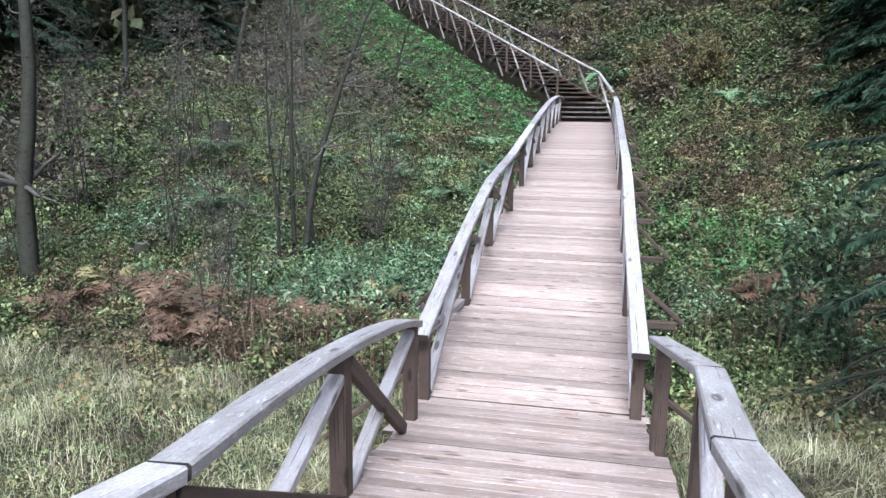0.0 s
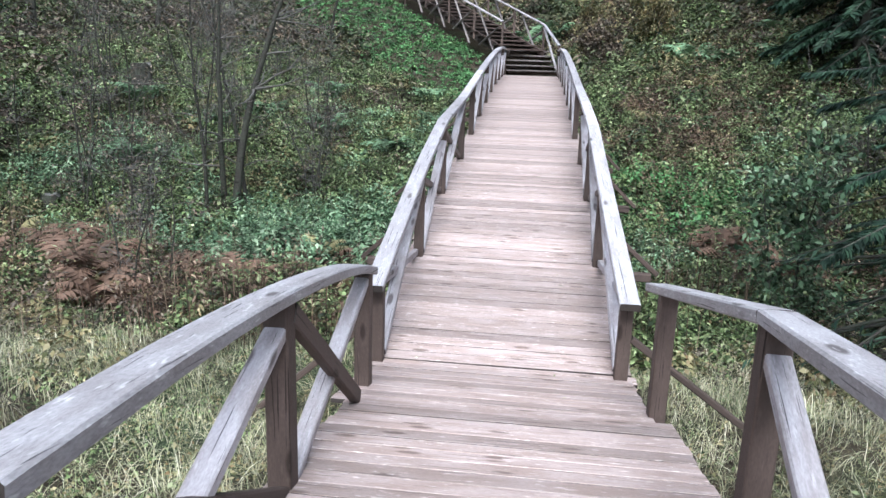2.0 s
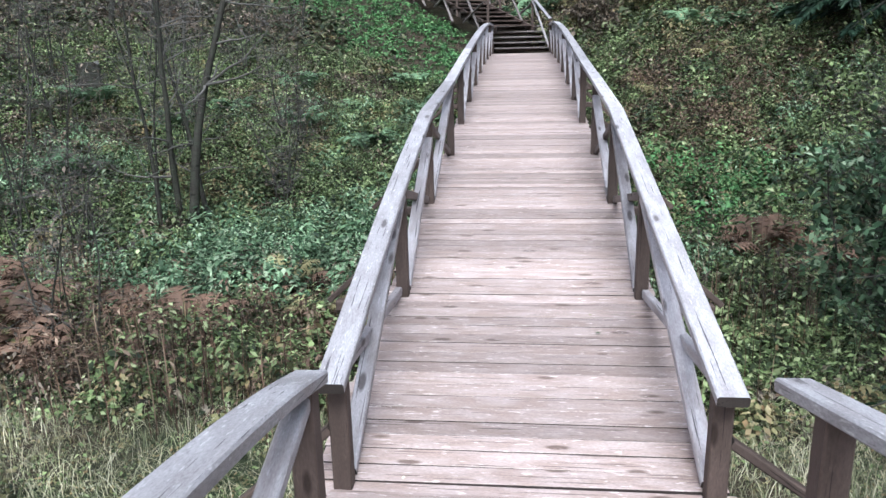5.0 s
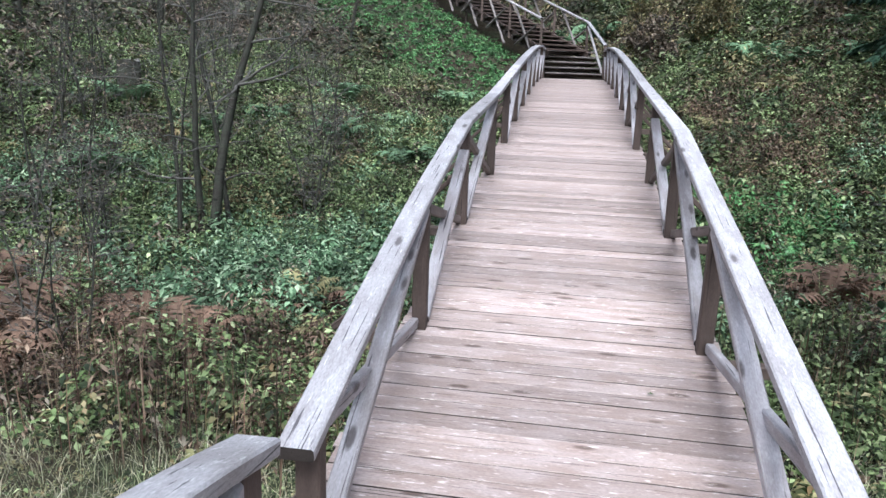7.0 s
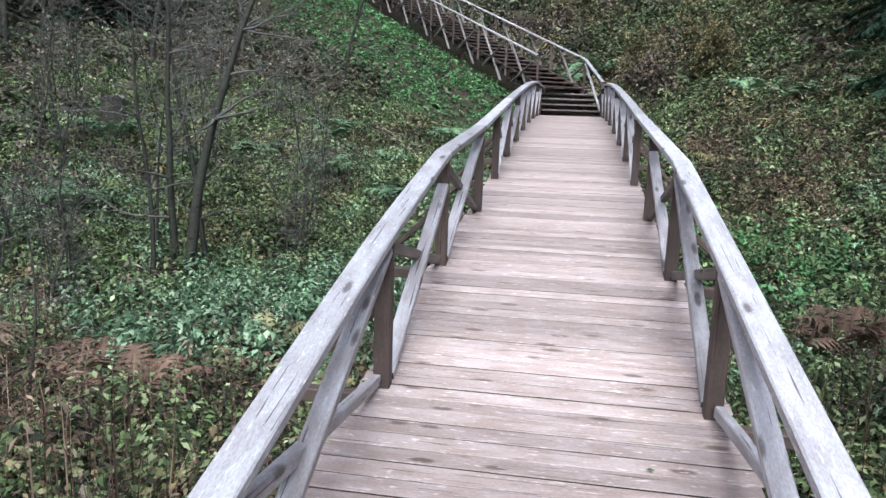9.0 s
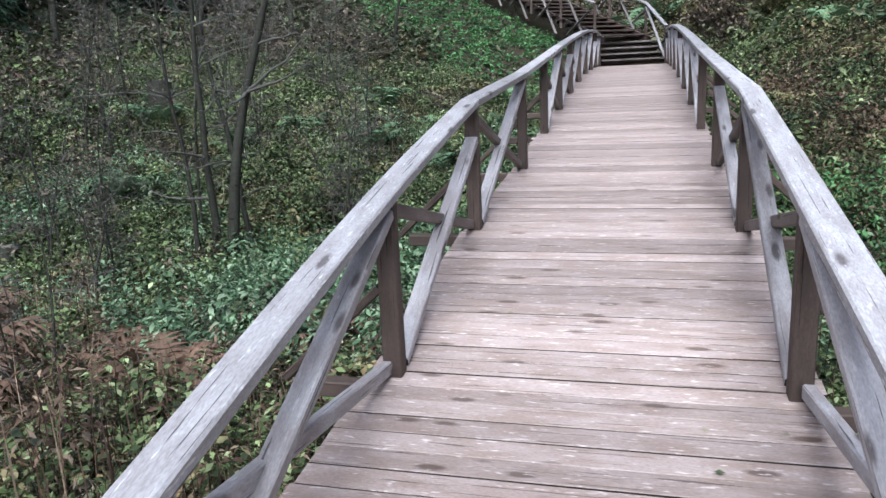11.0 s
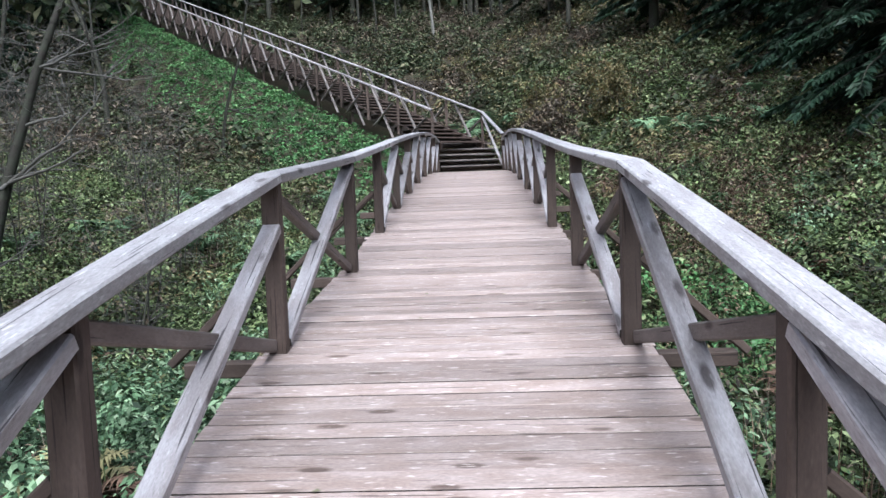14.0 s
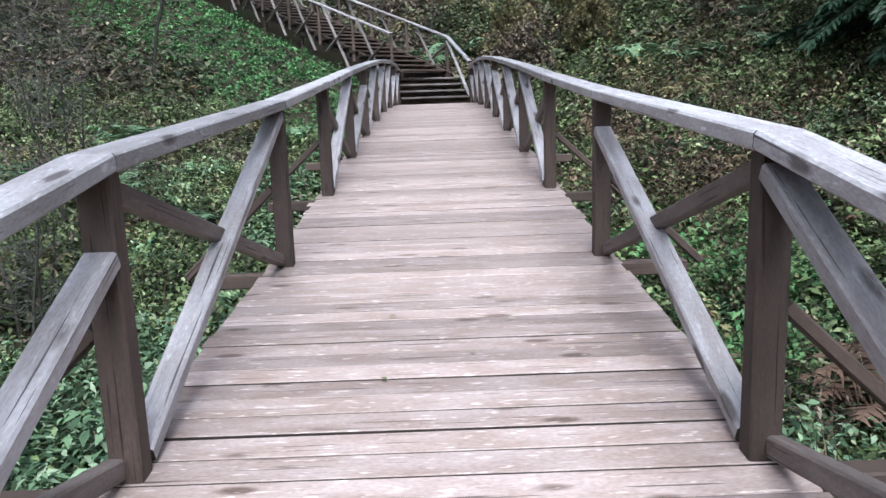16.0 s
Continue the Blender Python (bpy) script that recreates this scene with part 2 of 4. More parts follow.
def ground_z(x, y):
    """Height of the ground: a ravine between the near bank and the hill across it."""
    x, y = np.asarray(x, float), np.asarray(y, float)
    z = np.interp(y, GY, GZ)
    right = np.clip(x - 1.5, 0, 30)
    left = np.clip(-3 - x, 0, 30)
    z = z + smooth(3, 12, y) * 0.3 * np.minimum(right, 14) - smooth(-5, -1, y) * (1 - smooth(2, 7, y)) * 0.25 * smooth(0, 3, right)
    z = z + smooth(-1, 6, y) * (1 - smooth(16, 26, y)) * 0.13 * np.minimum(left, 14)
    z = z + smooth(8, 30, np.abs(x)) * (1 - smooth(0, 20, y)) * 2.2
    z = z + 0.12 * np.sin(1.3 * x + 0.7 * y) * np.sin(0.9 * y - 0.5 * x) + 0.05 * np.sin(3.1 * x) * np.sin(2.7 * y + 1)
    # the ground keeps under the stairs
    u = (x - FLIGHT.x) * HEAD.x + (y - FLIGHT.y) * HEAD.y
    v = np.abs((x - FLIGHT.x) * SIDE.x + (y - FLIGHT.y) * SIDE.y)
    floor = FLIGHT.z + RISE * u - 0.85
    w = (1 - smooth(1.6, 6.0, v)) * smooth(-2, 1.5, u)
    return z + (floor - z) * w


def part(name, mesh, mat, parent, m=None, label=""):
    """Links a mesh as one object under a thing or a part."""
    ob = new(name, mesh)
    if mat is not None and not mesh.materials:
        mesh.materials.append(mat)
    ob.parent = parent
    if m is not None:
        ob.matrix_local = m
    return tagged(ob, label) if label else ob


BEAMS = {}


def beam_mesh(length, w, h, mat, chamfer=0.008):
    """A sawn timber along x with eased edges."""
    key = (round(length, 2), w, h, mat.name)
    if key in BEAMS:
        return BEAMS[key]
    L, a, b, c = length / 2, w / 2, h / 2, chamfer
    ring = [(a - c, -b), (a, -b + c), (a, b - c), (a - c, b), (-a + c, b), (-a, b - c), (-a, -b + c), (-a + c, -b)]
    verts = [(-L, *p) for p in ring] + [(L, *p) for p in ring]
    faces = [(i, i + 8, (i + 1) % 8 + 8, (i + 1) % 8) for i in range(8)] + [tuple(range(8)), tuple(range(15, 7, -1))]
    me = bpy.data.meshes.new("timber")
    me.from_pydata(verts, [], [f[::-1] for f in faces])
    me.materials.append(mat)
    me.materials.append(M_EDGE_SHADE)                # dark end grain
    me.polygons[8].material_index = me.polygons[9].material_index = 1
    BEAMS[key] = me
    return me


def beam(name, p, q, w, h, mat, parent, label="", roll=0.0):
    """A timber from p to q; w is its width across, h its height."""
    p, q = Vector(p), Vector(q)
    d = q - p
    x = d.normalized()
    up = Vector((0, 0, 1)) if abs(x.z) < 0.9 else Vector((0, 1, 0))
    y = up.cross(x).normalized()
    z = x.cross(y)
    m = Matrix((x, y, z)).transposed().to_4x4()
    m.translation = (p + q) / 2
    me = beam_mesh(round(d.length, 2), w, h, mat)
    return part(name, me, mat, parent, m @ pose(0, 0, 0, roll), label)


def thing(name, label, category, at=(0, 0, 0), group=""):
    e = new(name)
    e.empty_display_size = 0.2
    e.location = at
    return tagged(e, label, category, group)


# ---------------------------------------------------------------- ground
gx = np.concatenate([-np.geomspace(150, 14, 24), np.linspace(-13.5, 13.5, 109), np.geomspace(14, 150, 24)])
gy = np.concatenate([np.linspace(-60, -18, 12), np.linspace(-16, 24, 150), np.linspace(25, 60, 50), np.linspace(63, 160, 20)])
GXX, GYY = np.meshgrid(gx, gy)
gco = np.stack([GXX, GYY, ground_z(GXX, GYY)], -1).reshape(-1, 3)
nx = len(gx)
idx = np.arange(len(gco)).reshape(len(gy), nx)
gf = np.stack([idx[:-1, :-1], idx[:-1, 1:], idx[1:, 1:], idx[1:, :-1]], -1).reshape(-1, 4)


def quads(name, co, faces, mat, shade=False):
    me = bpy.data.meshes.new(name)
    me.vertices.add(len(co)); me.vertices.foreach_set("co", np.asarray(co, np.float32).ravel())
    k = faces.shape[1]
    me.loops.add(faces.size); me.loops.foreach_set("vertex_index", faces.astype(np.int32).ravel())
    me.polygons.add(len(faces)); me.polygons.foreach_set("loop_start", np.arange(0, faces.size, k, dtype=np.int32))
    me.update(calc_edges=True)
    me.materials.append(mat)
    if shade:
        me.polygons.foreach_set("use_smooth", np.ones(len(faces), bool))
    return me


tagged(new("ground", quads("ground", gco, gf, mg, True)), "dark leaf-littered soil of a wooded ravine", "ground", kind="structure")

# ---------------------------------------------------------------- footbridge
bridge = thing("footbridge", "weathered grey-brown plank footbridge arching over the ravine", "bridge", (0, 0, 0))
for x in (-0.85, -0.12, 0.62):
    for (ya, za), (yb, zb) in zip(DECK[3:], DECK[4:]):
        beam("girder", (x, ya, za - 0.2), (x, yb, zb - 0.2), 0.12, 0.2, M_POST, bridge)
for y, z in DECK[3:]:
    if y > -7:
        beam("crossbeam", (-1.72, y + 0.02, z - 0.085), (1.46, y + 0.02, z - 0.085), 0.1, 0.09, M_POST, bridge)
for y, z in DECK[4::2]:
    for x in (-0.85, 0.62):
        g0 = float(ground_z(x, y))
        if z - 0.3 - g0 > 0.3:
            beam("pile", (x, y + 0.15, g0 - 0.2), (x, y + 0.15, z - 0.28), 0.16, 0.16, M_POST, bridge)

ramp = thing("approach_ramp", "weathered plank ramp sloping down to the footbridge", "ramp")
for x in (-0.75, 0.05, 0.85):
    for (ya, za), (yb, zb) in zip(DECK[:3], DECK[1:4]):
        beam("girder", (x, ya, za - 0.15), (x, yb - 0.03, zb - 0.15), 0.1, 0.16, M_POST, ramp)

# ---------------------------------------------------------------- railings
def rail_top(y, out=1):
    low = [-0.07, 0.47] if out > 0 else [-0.055, 0.505]
    return float(np.interp(y, [-7.39, -4.77, -2.5, 0.0, 2.1, 4.15, 6.2, 8.25, 10.3, 12.4, 14.45, 16.65],
                           low + [0.89, 1.09, 1.295, 1.51, 1.71, 1.90, 2.06, 2.18, 2.25, 2.24]))


def post_x(y, out):
    return float(np.interp(y, [-7.25, -4.77, -2.51, 0.0, 2.1, 16.5], POSTS_X[out]))


def bent_plank(name, pts, w, h, mat, parent, label=""):
    """One plank bent along a line of points, with eased edges; its grain runs along the bend."""
    P = [Vector(p) for p in pts]
    fine = [P[0]]
    for i in range(len(P) - 1):
        p0, p1, p2, p3 = P[max(i - 1, 0)], P[i], P[i + 1], P[min(i + 2, len(P) - 1)]
        for k in range(1, 6):
            t = k / 5
            fine.append(0.5 * (2 * p1 + (p2 - p0) * t + (2 * p0 - 5 * p1 + 4 * p2 - p3) * t * t + (3 * p1 - p0 - 3 * p2 + p3) * t ** 3))
    if len(P) == 2:
        fine = P
    o, x = fine[0], (fine[-1] - fine[0]).normalized()
    y = Vector((0, 0, 1)).cross(x).normalized()
    m = Matrix((x, y, x.cross(y))).transposed().to_4x4()
    m.translation = o
    back = m.inverted()
    a, b, c = w / 2, h / 2, 0.009
    ring = [(a - c, -b), (a, -b + c), (a, b - c), (a - c, b), (-a + c, b), (-a, b - c), (-a, -b + c), (-a + c, -b)]
    verts, faces = [], []
    for i, p in enumerate(fine):
        d = (fine[min(i + 1, len(fine) - 1)] - fine[max(i - 1, 0)]).normalized()
        s_ = Vector((0, 0, 1)).cross(d).normalized()
        u = d.cross(s_)
        verts += [tuple(back @ (p + s_ * q + u * (v - b))) for q, v in ring]
    for i in range(len(fine) - 1):
        for j in range(8):
            faces.append((i * 8 + j, i * 8 + (j + 1) % 8, i * 8 + 8 + (j + 1) % 8, i * 8 + 8 + j))
    e = (len(fine) - 1) * 8
    faces += [tuple(range(7, -1, -1)), tuple(range(e, e + 8))]
    me = bpy.data.meshes.new(name)
    me.from_pydata(verts, [], faces)
    me.materials.append(mat)
    me.materials.append(M_EDGE_SHADE)
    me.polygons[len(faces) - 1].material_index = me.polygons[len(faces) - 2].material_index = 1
    return part(name, me, mat, parent, m, label)


def railing(label, out, posts, joints, tops):
    """A bridge railing: posts, handrail planks, crossed braces and the struts that prop the posts from outside."""
    r = thing("railing", label, "railing", group="footbridge railings")
    for y in posts:
        x = post_x(y, out)
        base, top = deck_z(y), rail_top(y, out) - 0.045
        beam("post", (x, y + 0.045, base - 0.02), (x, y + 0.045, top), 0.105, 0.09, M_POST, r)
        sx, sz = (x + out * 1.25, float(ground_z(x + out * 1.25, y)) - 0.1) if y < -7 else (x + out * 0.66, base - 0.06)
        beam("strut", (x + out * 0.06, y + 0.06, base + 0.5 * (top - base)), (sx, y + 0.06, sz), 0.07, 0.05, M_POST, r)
    bent_plank("handrail", [(post_x(y, out), y + d, rail_top(y, out)) for y, d in ((-7.39, 0), (-4.77, 0), (-2.5, -0.006))], 0.155, 0.06, M_RAIL, r, "silvery grey handrail plank")
    for ya, yb in zip(joints, joints[1:]):
        j = 0.006
        beam("handrail", (post_x(ya, out), ya + j, rail_top(ya, out) - 0.03), (post_x(yb, out), yb - j, rail_top(yb, out) - 0.03), 0.155, 0.06, M_RAIL, r, "silvery grey handrail plank")
    for i, (ya, yb) in enumerate(zip(posts, posts[1:])):
        if (ya, yb) == (0.0, 2.1):
            continue
        x, x2 = post_x(ya, out), post_x(yb, out)
        drop = tops[i % len(tops)]
        beam("brace", (x - out * 0.005, ya + 0.1, deck_z(ya) + 0.05), (x2 - out * 0.005, yb + 0.0, rail_top(yb, out) - 0.1 - drop), 0.105, 0.06, M_BRACE, r)
        beam("brace", (x + out * 0.03, ya + 0.1, rail_top(ya, out) - 0.105), (x2 + out * 0.03, yb + 0.0, deck_z(yb) + 0.05), 0.06, 0.075, M_BRACE if i == 0 else M_BROWN, r, "" if i == 0 else "brown-grey brace board")
    return r


PB = [-7.25, -4.77, -2.51, 0.0]
PC = [2.1, 4.15, 6.2, 8.25, 10.3, 12.4, 14.45, 16.5]
railing("grey timber railing with crossed braces along the footbridge", -1, PB + PC, [-2.5, 0.0] + PC[0:7] + [16.65], [0.02, 0.22, 0.0, 0.05])
railing("grey timber railing with crossed braces along the footbridge", 1, PB + PC, [-2.5, 0.0] + PC[0:7] + [16.65], [0.0, 0.02, 0.16, 0.05])


def approach_railing(label, pts, posts, bays, joints):
    """A railing of the ramp: bent handrail planks between the joints, posts, and braces in the bays."""
    r = thing("ramp_railing", label, "railing", group="ramp railings")
    P = [Vector(p) for p in pts]
    for i, j in zip(joints, joints[1:]):
        run = P[i:j + 1]
        d0, d1 = (run[1] - run[0]).normalized() * 0.01, (run[-1] - run[-2]).normalized() * 0.01
        bent_plank("handrail", [run[0] + d0] + run[1:-1] + [run[-1] - d1], 0.15, 0.06, M_RAIL, r, "silvery grey handrail plank")
    ys = [-p.y for p in P]
    at = lambda y: Vector((float(np.interp(-y, ys, [p.x for p in P])), y, float(np.interp(-y, ys, [p.z for p in P]))))
    for y in posts:
        t = at(y)
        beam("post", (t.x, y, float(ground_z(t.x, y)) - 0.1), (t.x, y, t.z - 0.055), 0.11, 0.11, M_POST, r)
    for ya, yb in bays:
        a, b = at(ya), at(yb)
        first = (ya, yb) == bays[0] and a.x < 0       # beside the gap at the foot of the ramp
        beam("brace", (a.x, ya - 0.05, a.z - (0.1 if first else 0.18)), (b.x, yb + 0.05, deck_z(yb) + 0.0), 0.095, 0.06, M_BRACE, r)
        foot = ya - (0.5 if first else 0.05)
        beam("brace", (a.x + (0.07 if first else 0.02), foot, deck_z(foot) + (0.05 if first else -0.02)), (b.x + 0.03, yb + 0.05, b.z - 0.12), 0.06, 0.1, M_POST, r, "dark brown brace board")
    return r


approach_railing("grey timber railing with crossed braces beside the ramp", [(-1.03, -7.82, 0.225), (-1.0, -8.4, 0.395), (-0.97, -9.1, 0.555), (-0.935, -9.95, 0.71), (-0.895, -10.85, 0.838), (-0.8, -11.85, 0.975), (-0.73, -13.6, 1.36), (-0.73, -16, 1.87)],
                 [-8.0, -9.95, -11.95, -13.8, -15.9], [(-8.0, -9.95), (-9.95, -11.95), (-11.95, -13.8)], [0, 5, 7])
approach_railing("grey timber railing beside the ramp, first bay open", [(0.99, -7.79, 0.225), (1.045, -10.02, 0.785), (0.925, -11.37, 1.02), (0.95, -13.6, 1.42), (1.0, -16, 1.9)],
                 [-8.2, -10.05, -11.6, -13.8, -15.9], [(-10.05, -11.6), (-11.6, -13.8)], [0, 1, 2, 3, 4])

# ---------------------------------------------------------------- stairs up the hill
stairs = thing("staircase", "long open timber staircase climbing the hillside", "staircase", (0, 0, 0))
W = 0.95
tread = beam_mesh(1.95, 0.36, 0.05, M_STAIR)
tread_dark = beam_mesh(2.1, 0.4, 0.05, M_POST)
for i in range(5):                      # short flight straight off the bridge, turning
    z = 1.43 + 0.19 * i
    y = 16.72 + 0.3 * i
    a = radians(2 + 5 * i)
    part("tread", tread, M_STAIR, stairs, Matrix.Translation((-0.14 - 0.08 * i, y, z)) @ Matrix.Rotation(a, 4, "Z"))
    part("riser", beam_mesh(1.85, 0.03, 0.08, M_POST), M_POST, stairs, Matrix.Translation((-0.14 - 0.08 * i, y + 0.14, z - 0.08)) @ Matrix.Rotation(a, 4, "Z"))
LONG = 53.0
turn = Matrix.Rotation(radians(38), 4, "Z")
ntread = int(LONG / 0.52)
for i in range(ntread):
    c = FLIGHT + HEAD * (0.52 * i) + Vector((0, 0, RISE * 0.52 * i + 0.02))
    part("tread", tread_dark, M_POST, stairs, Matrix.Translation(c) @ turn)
    # near-black board added as the shade in the open gap between treads
    part("riser", beam_mesh(2.0, 0.03, 0.13, M_EDGE_SHADE), M_EDGE_SHADE, stairs, Matrix.Translation(c + HEAD * 0.2 + Vector((0, 0, -0.1))) @ turn)
for s in (-1, 1):
    a = FLIGHT + SIDE * (s * 0.86) - Vector((0, 0, 0.14)) - HEAD * 0.3
    b = a + HEAD * LONG + Vector((0, 0, RISE * LONG))
    beam("stringer", a, b, 0.07, 0.2, M_POST, stairs)
for k in range(1, 19):
    c = FLIGHT + HEAD * (2.8 * k) + Vector((0, 0, RISE * 2.8 * k))
    for s in (-1, 1):
        f = c + SIDE * (s * 0.78)
        beam("stilt", (f.x, f.y, float(ground_z(f.x, f.y)) - 0.15), (f.x, f.y, f.z - 0.15), 0.1, 0.1, M_POST, stairs)

for s in (1, -1):                       # SIDE points to the left of the climb
    r = thing("stair_railing", "grey timber railing with crossed braces up the hillside stairs", "railing", group="stair railings")
    base = lambda q: FLIGHT + SIDE * (s * 1.0) + HEAD * q + Vector((0, 0, RISE * q))
    z1 = Vector((0, 0, 1.02))
    q0 = 0.0
    BAY = 2.0
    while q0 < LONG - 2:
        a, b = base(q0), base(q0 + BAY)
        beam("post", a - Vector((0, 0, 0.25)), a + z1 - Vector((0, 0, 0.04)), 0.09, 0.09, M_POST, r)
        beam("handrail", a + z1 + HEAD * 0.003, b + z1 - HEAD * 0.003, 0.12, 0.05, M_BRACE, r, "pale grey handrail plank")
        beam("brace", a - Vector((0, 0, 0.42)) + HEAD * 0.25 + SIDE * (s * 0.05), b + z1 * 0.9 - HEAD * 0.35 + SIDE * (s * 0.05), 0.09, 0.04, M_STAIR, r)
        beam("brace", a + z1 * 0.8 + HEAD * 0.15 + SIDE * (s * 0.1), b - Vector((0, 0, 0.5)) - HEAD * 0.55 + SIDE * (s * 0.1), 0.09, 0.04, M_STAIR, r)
        # dark board added to stand for the shade below the stringer
        beam("side_board", a - Vector((0, 0, 0.2)) + SIDE * (-s * 0.07), b - Vector((0, 0, 0.2)) + SIDE * (-s * 0.07), 0.04, 0.14, M_EDGE_SHADE, r)
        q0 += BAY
    if s == -1:                         # the lowest bay comes down to the end of the bridge
        a, b = base(0.0), Vector((0.86, 16.75, 1.25))
        beam("post", b, b + Vector((0, 0, 1.12)), 0.1, 0.1, M_POST, r)
        beam("handrail", b + Vector((0, 0, 1.14)), a + z1, 0.13, 0.05, M_RAIL, r)
        beam("brace", b + Vector((0, 0.0, 0.1)), a + z1 * 0.9, 0.08, 0.05, M_BRACE, r)


# ---------------------------------------------------------------- plants
def leaf_mesh(name, c, size, out, up, mat, slim=0.5):
    """Pointed leaves, each a creased four-cornered blade: centre, length, direction and upward side for each."""
    out = out / np.linalg.norm(out, axis=1, keepdims=True)
    side = np.cross(out, up)
    side /= np.linalg.norm(side, axis=1, keepdims=True) + 1e-9
    nrm = np.cross(side, out)
    s = size[:, None]
    p0 = c - out * s * 0.5
    p1 = c + side * s * slim * 0.5 + nrm * s * 0.08 - out * s * 0.05
    p2 = c + out * s * 0.5 - nrm * s * 0.06
    p3 = c - side * s * slim * 0.5 + nrm * s * 0.08 - out * s * 0.05
    co = np.stack([p0, p1, p2, p3], 1).reshape(-1, 3)
    return quads(name, co, np.arange(len(co)).reshape(-1, 4), mat)


def blade_mesh(name, foot, height, lean, width, mat):
    """Grass blades: two bent pieces each, ending in a point."""
    n = len(foot)
    side = np.stack([-lean[:, 1], lean[:, 0], np.zeros(n)], 1)
    side /= np.linalg.norm(side, axis=1, keepdims=True) + 1e-9
    w = width[:, None]
    mid = foot + lean * 0.3; mid[:, 2] += height * 0.65
    tip = foot + lean; tip[:, 2] += height
    co = np.stack([foot - side * w, foot + side * w, mid + side * w * 0.7, mid - side * w * 0.7, tip], 1).reshape(-1, 3)
    k = np.arange(n)[:, None] * 5
    f = np.concatenate([k + np.array([[0, 1, 2, 3]]), k + np.array([[3, 2, 4, 4]])], 0)
    me = bpy.data.meshes.new(name)
    faces = [tuple(q) for q in (k + np.array([[0, 1, 2, 3]])).tolist()] + [tuple(q) for q in (k + np.array([[3, 2, 4]])).tolist()]
    me.from_pydata(co.tolist(), [], faces)
    me.materials.append(mat)
    return me


def patch(x, y, seed):
    """Slow variation over the ground, 0 to 1."""
    a = np.sin(0.55 * x + 1.7 * seed) * np.cos(0.48 * y + seed) + 0.6 * np.sin(1.3 * x - 0.9 * y + 2.3 * seed) + 0.4 * np.sin(2.9 * y + 2.1 * x + seed)
    return 0.5 + 0.25 * a


def clear(x, y):
    """True away from the bridge, the ramp and the stairs."""
    on_bridge = (x > -1.34) & (x < 1.08) & (y > -17) & (y < 17.6)
    u = (x - FLIGHT.x) * HEAD.x + (y - FLIGHT.y) * HEAD.y
    v = np.abs((x - FLIGHT.x) * SIDE.x + (y - FLIGHT.y) * SIDE.y)
    return ~(on_bridge | ((u > -1.2) & (u < LONG) & (v < 1.0)))


def lawn_part(x, y):
    """How much a spot belongs to the green strip beside the stairs."""
    u = (x - FLIGHT.x) * HEAD.x + (y - FLIGHT.y) * HEAD.y
    v = (x - FLIGHT.x) * SIDE.x + (y - FLIGHT.y) * SIDE.y
    edge = 5.2 + 0.5 * np.sin(u * 0.8) - 0.02 * u
    return (v > 0.95) & (v < edge) & (u > -3.5) & (u < 46)


DOME = {}


def scatter(n, x0, x1, y0, y1, keep, clump=0.0):
    """Spots of plants; with clump they stand in tufts of that size, higher in the middle."""
    if clump:
        k = 14
        cx, cy = rng.uniform(x0, x1, n // k), rng.uniform(y0, y1, n // k)
        good = rng.uniform(0, 1, n // k) < keep(cx, cy)
        cx, cy = np.repeat(cx[good], k), np.repeat(cy[good], k)
        tall = np.repeat(rng.uniform(0.45, 1.5, good.sum()), k)
        dx, dy = rng.normal(0, clump, len(cx)), rng.normal(0, clump, len(cx))
        x, y = cx + dx, cy + dy
        dome = tall * (0.35 + 0.75 * np.exp(-(dx ** 2 + dy ** 2) / (2 * clump ** 2)))
        ok = clear(x, y) & ~lawn_part(x, y)
    else:
        x, y = rng.uniform(x0, x1, n), rng.uniform(y0, y1, n)
        ok = clear(x, y) & (rng.uniform(0, 1, n) < keep(x, y))
        dome = np.ones(n)
    DOME["now"] = dome[ok]
    return x[ok], y[ok]


def herbs(name, label, x, y, leaves, h0, h1, spread, size, mat, slim=0.55, droop=0.35):
    """Leafy undergrowth: every plant holds leaves at several heights, turned outward."""
    n = len(x)
    h = rng.uniform(h0, h1, n) * DOME["now"]
    h = h * (0.35 + 1.35 * np.clip(0.5 + 0.5 * np.sin(3.1 * x + 1.7 * np.sin(2.3 * y)) * np.sin(2.7 * y + 1.9 * np.sin(1.9 * x)) + rng.normal(0, 0.1, n), 0, 1))
    X, Y, H = np.repeat(x, leaves), np.repeat(y, leaves), np.repeat(h, leaves)
    N = len(X)
    a = rng.uniform(0, 2 * np.pi, N)
    f = rng.uniform(0.1, 1, N) ** 0.6
    r = spread * rng.uniform(0.15, 1, N) * (1.15 - 0.5 * f)
    c = np.stack([X + r * np.cos(a), Y + r * np.sin(a), ground_z(X, Y) + H * f], 1)
    a2 = a + rng.normal(0, 0.5, N)
    out = np.stack([np.cos(a2), np.sin(a2), -droop + rng.normal(0, 0.4, N)], 1)
    up = np.stack([rng.normal(0, 0.45, N), rng.normal(0, 0.45, N), np.ones(N)], 1)
    s = size * rng.uniform(0.5, 1.5, N) * np.repeat(rng.uniform(0.7, 1.3, n), leaves)
    return tagged(new(name, leaf_mesh(name, c, s, out, up, mat, slim)), label, "undergrowth", kind="stuff")


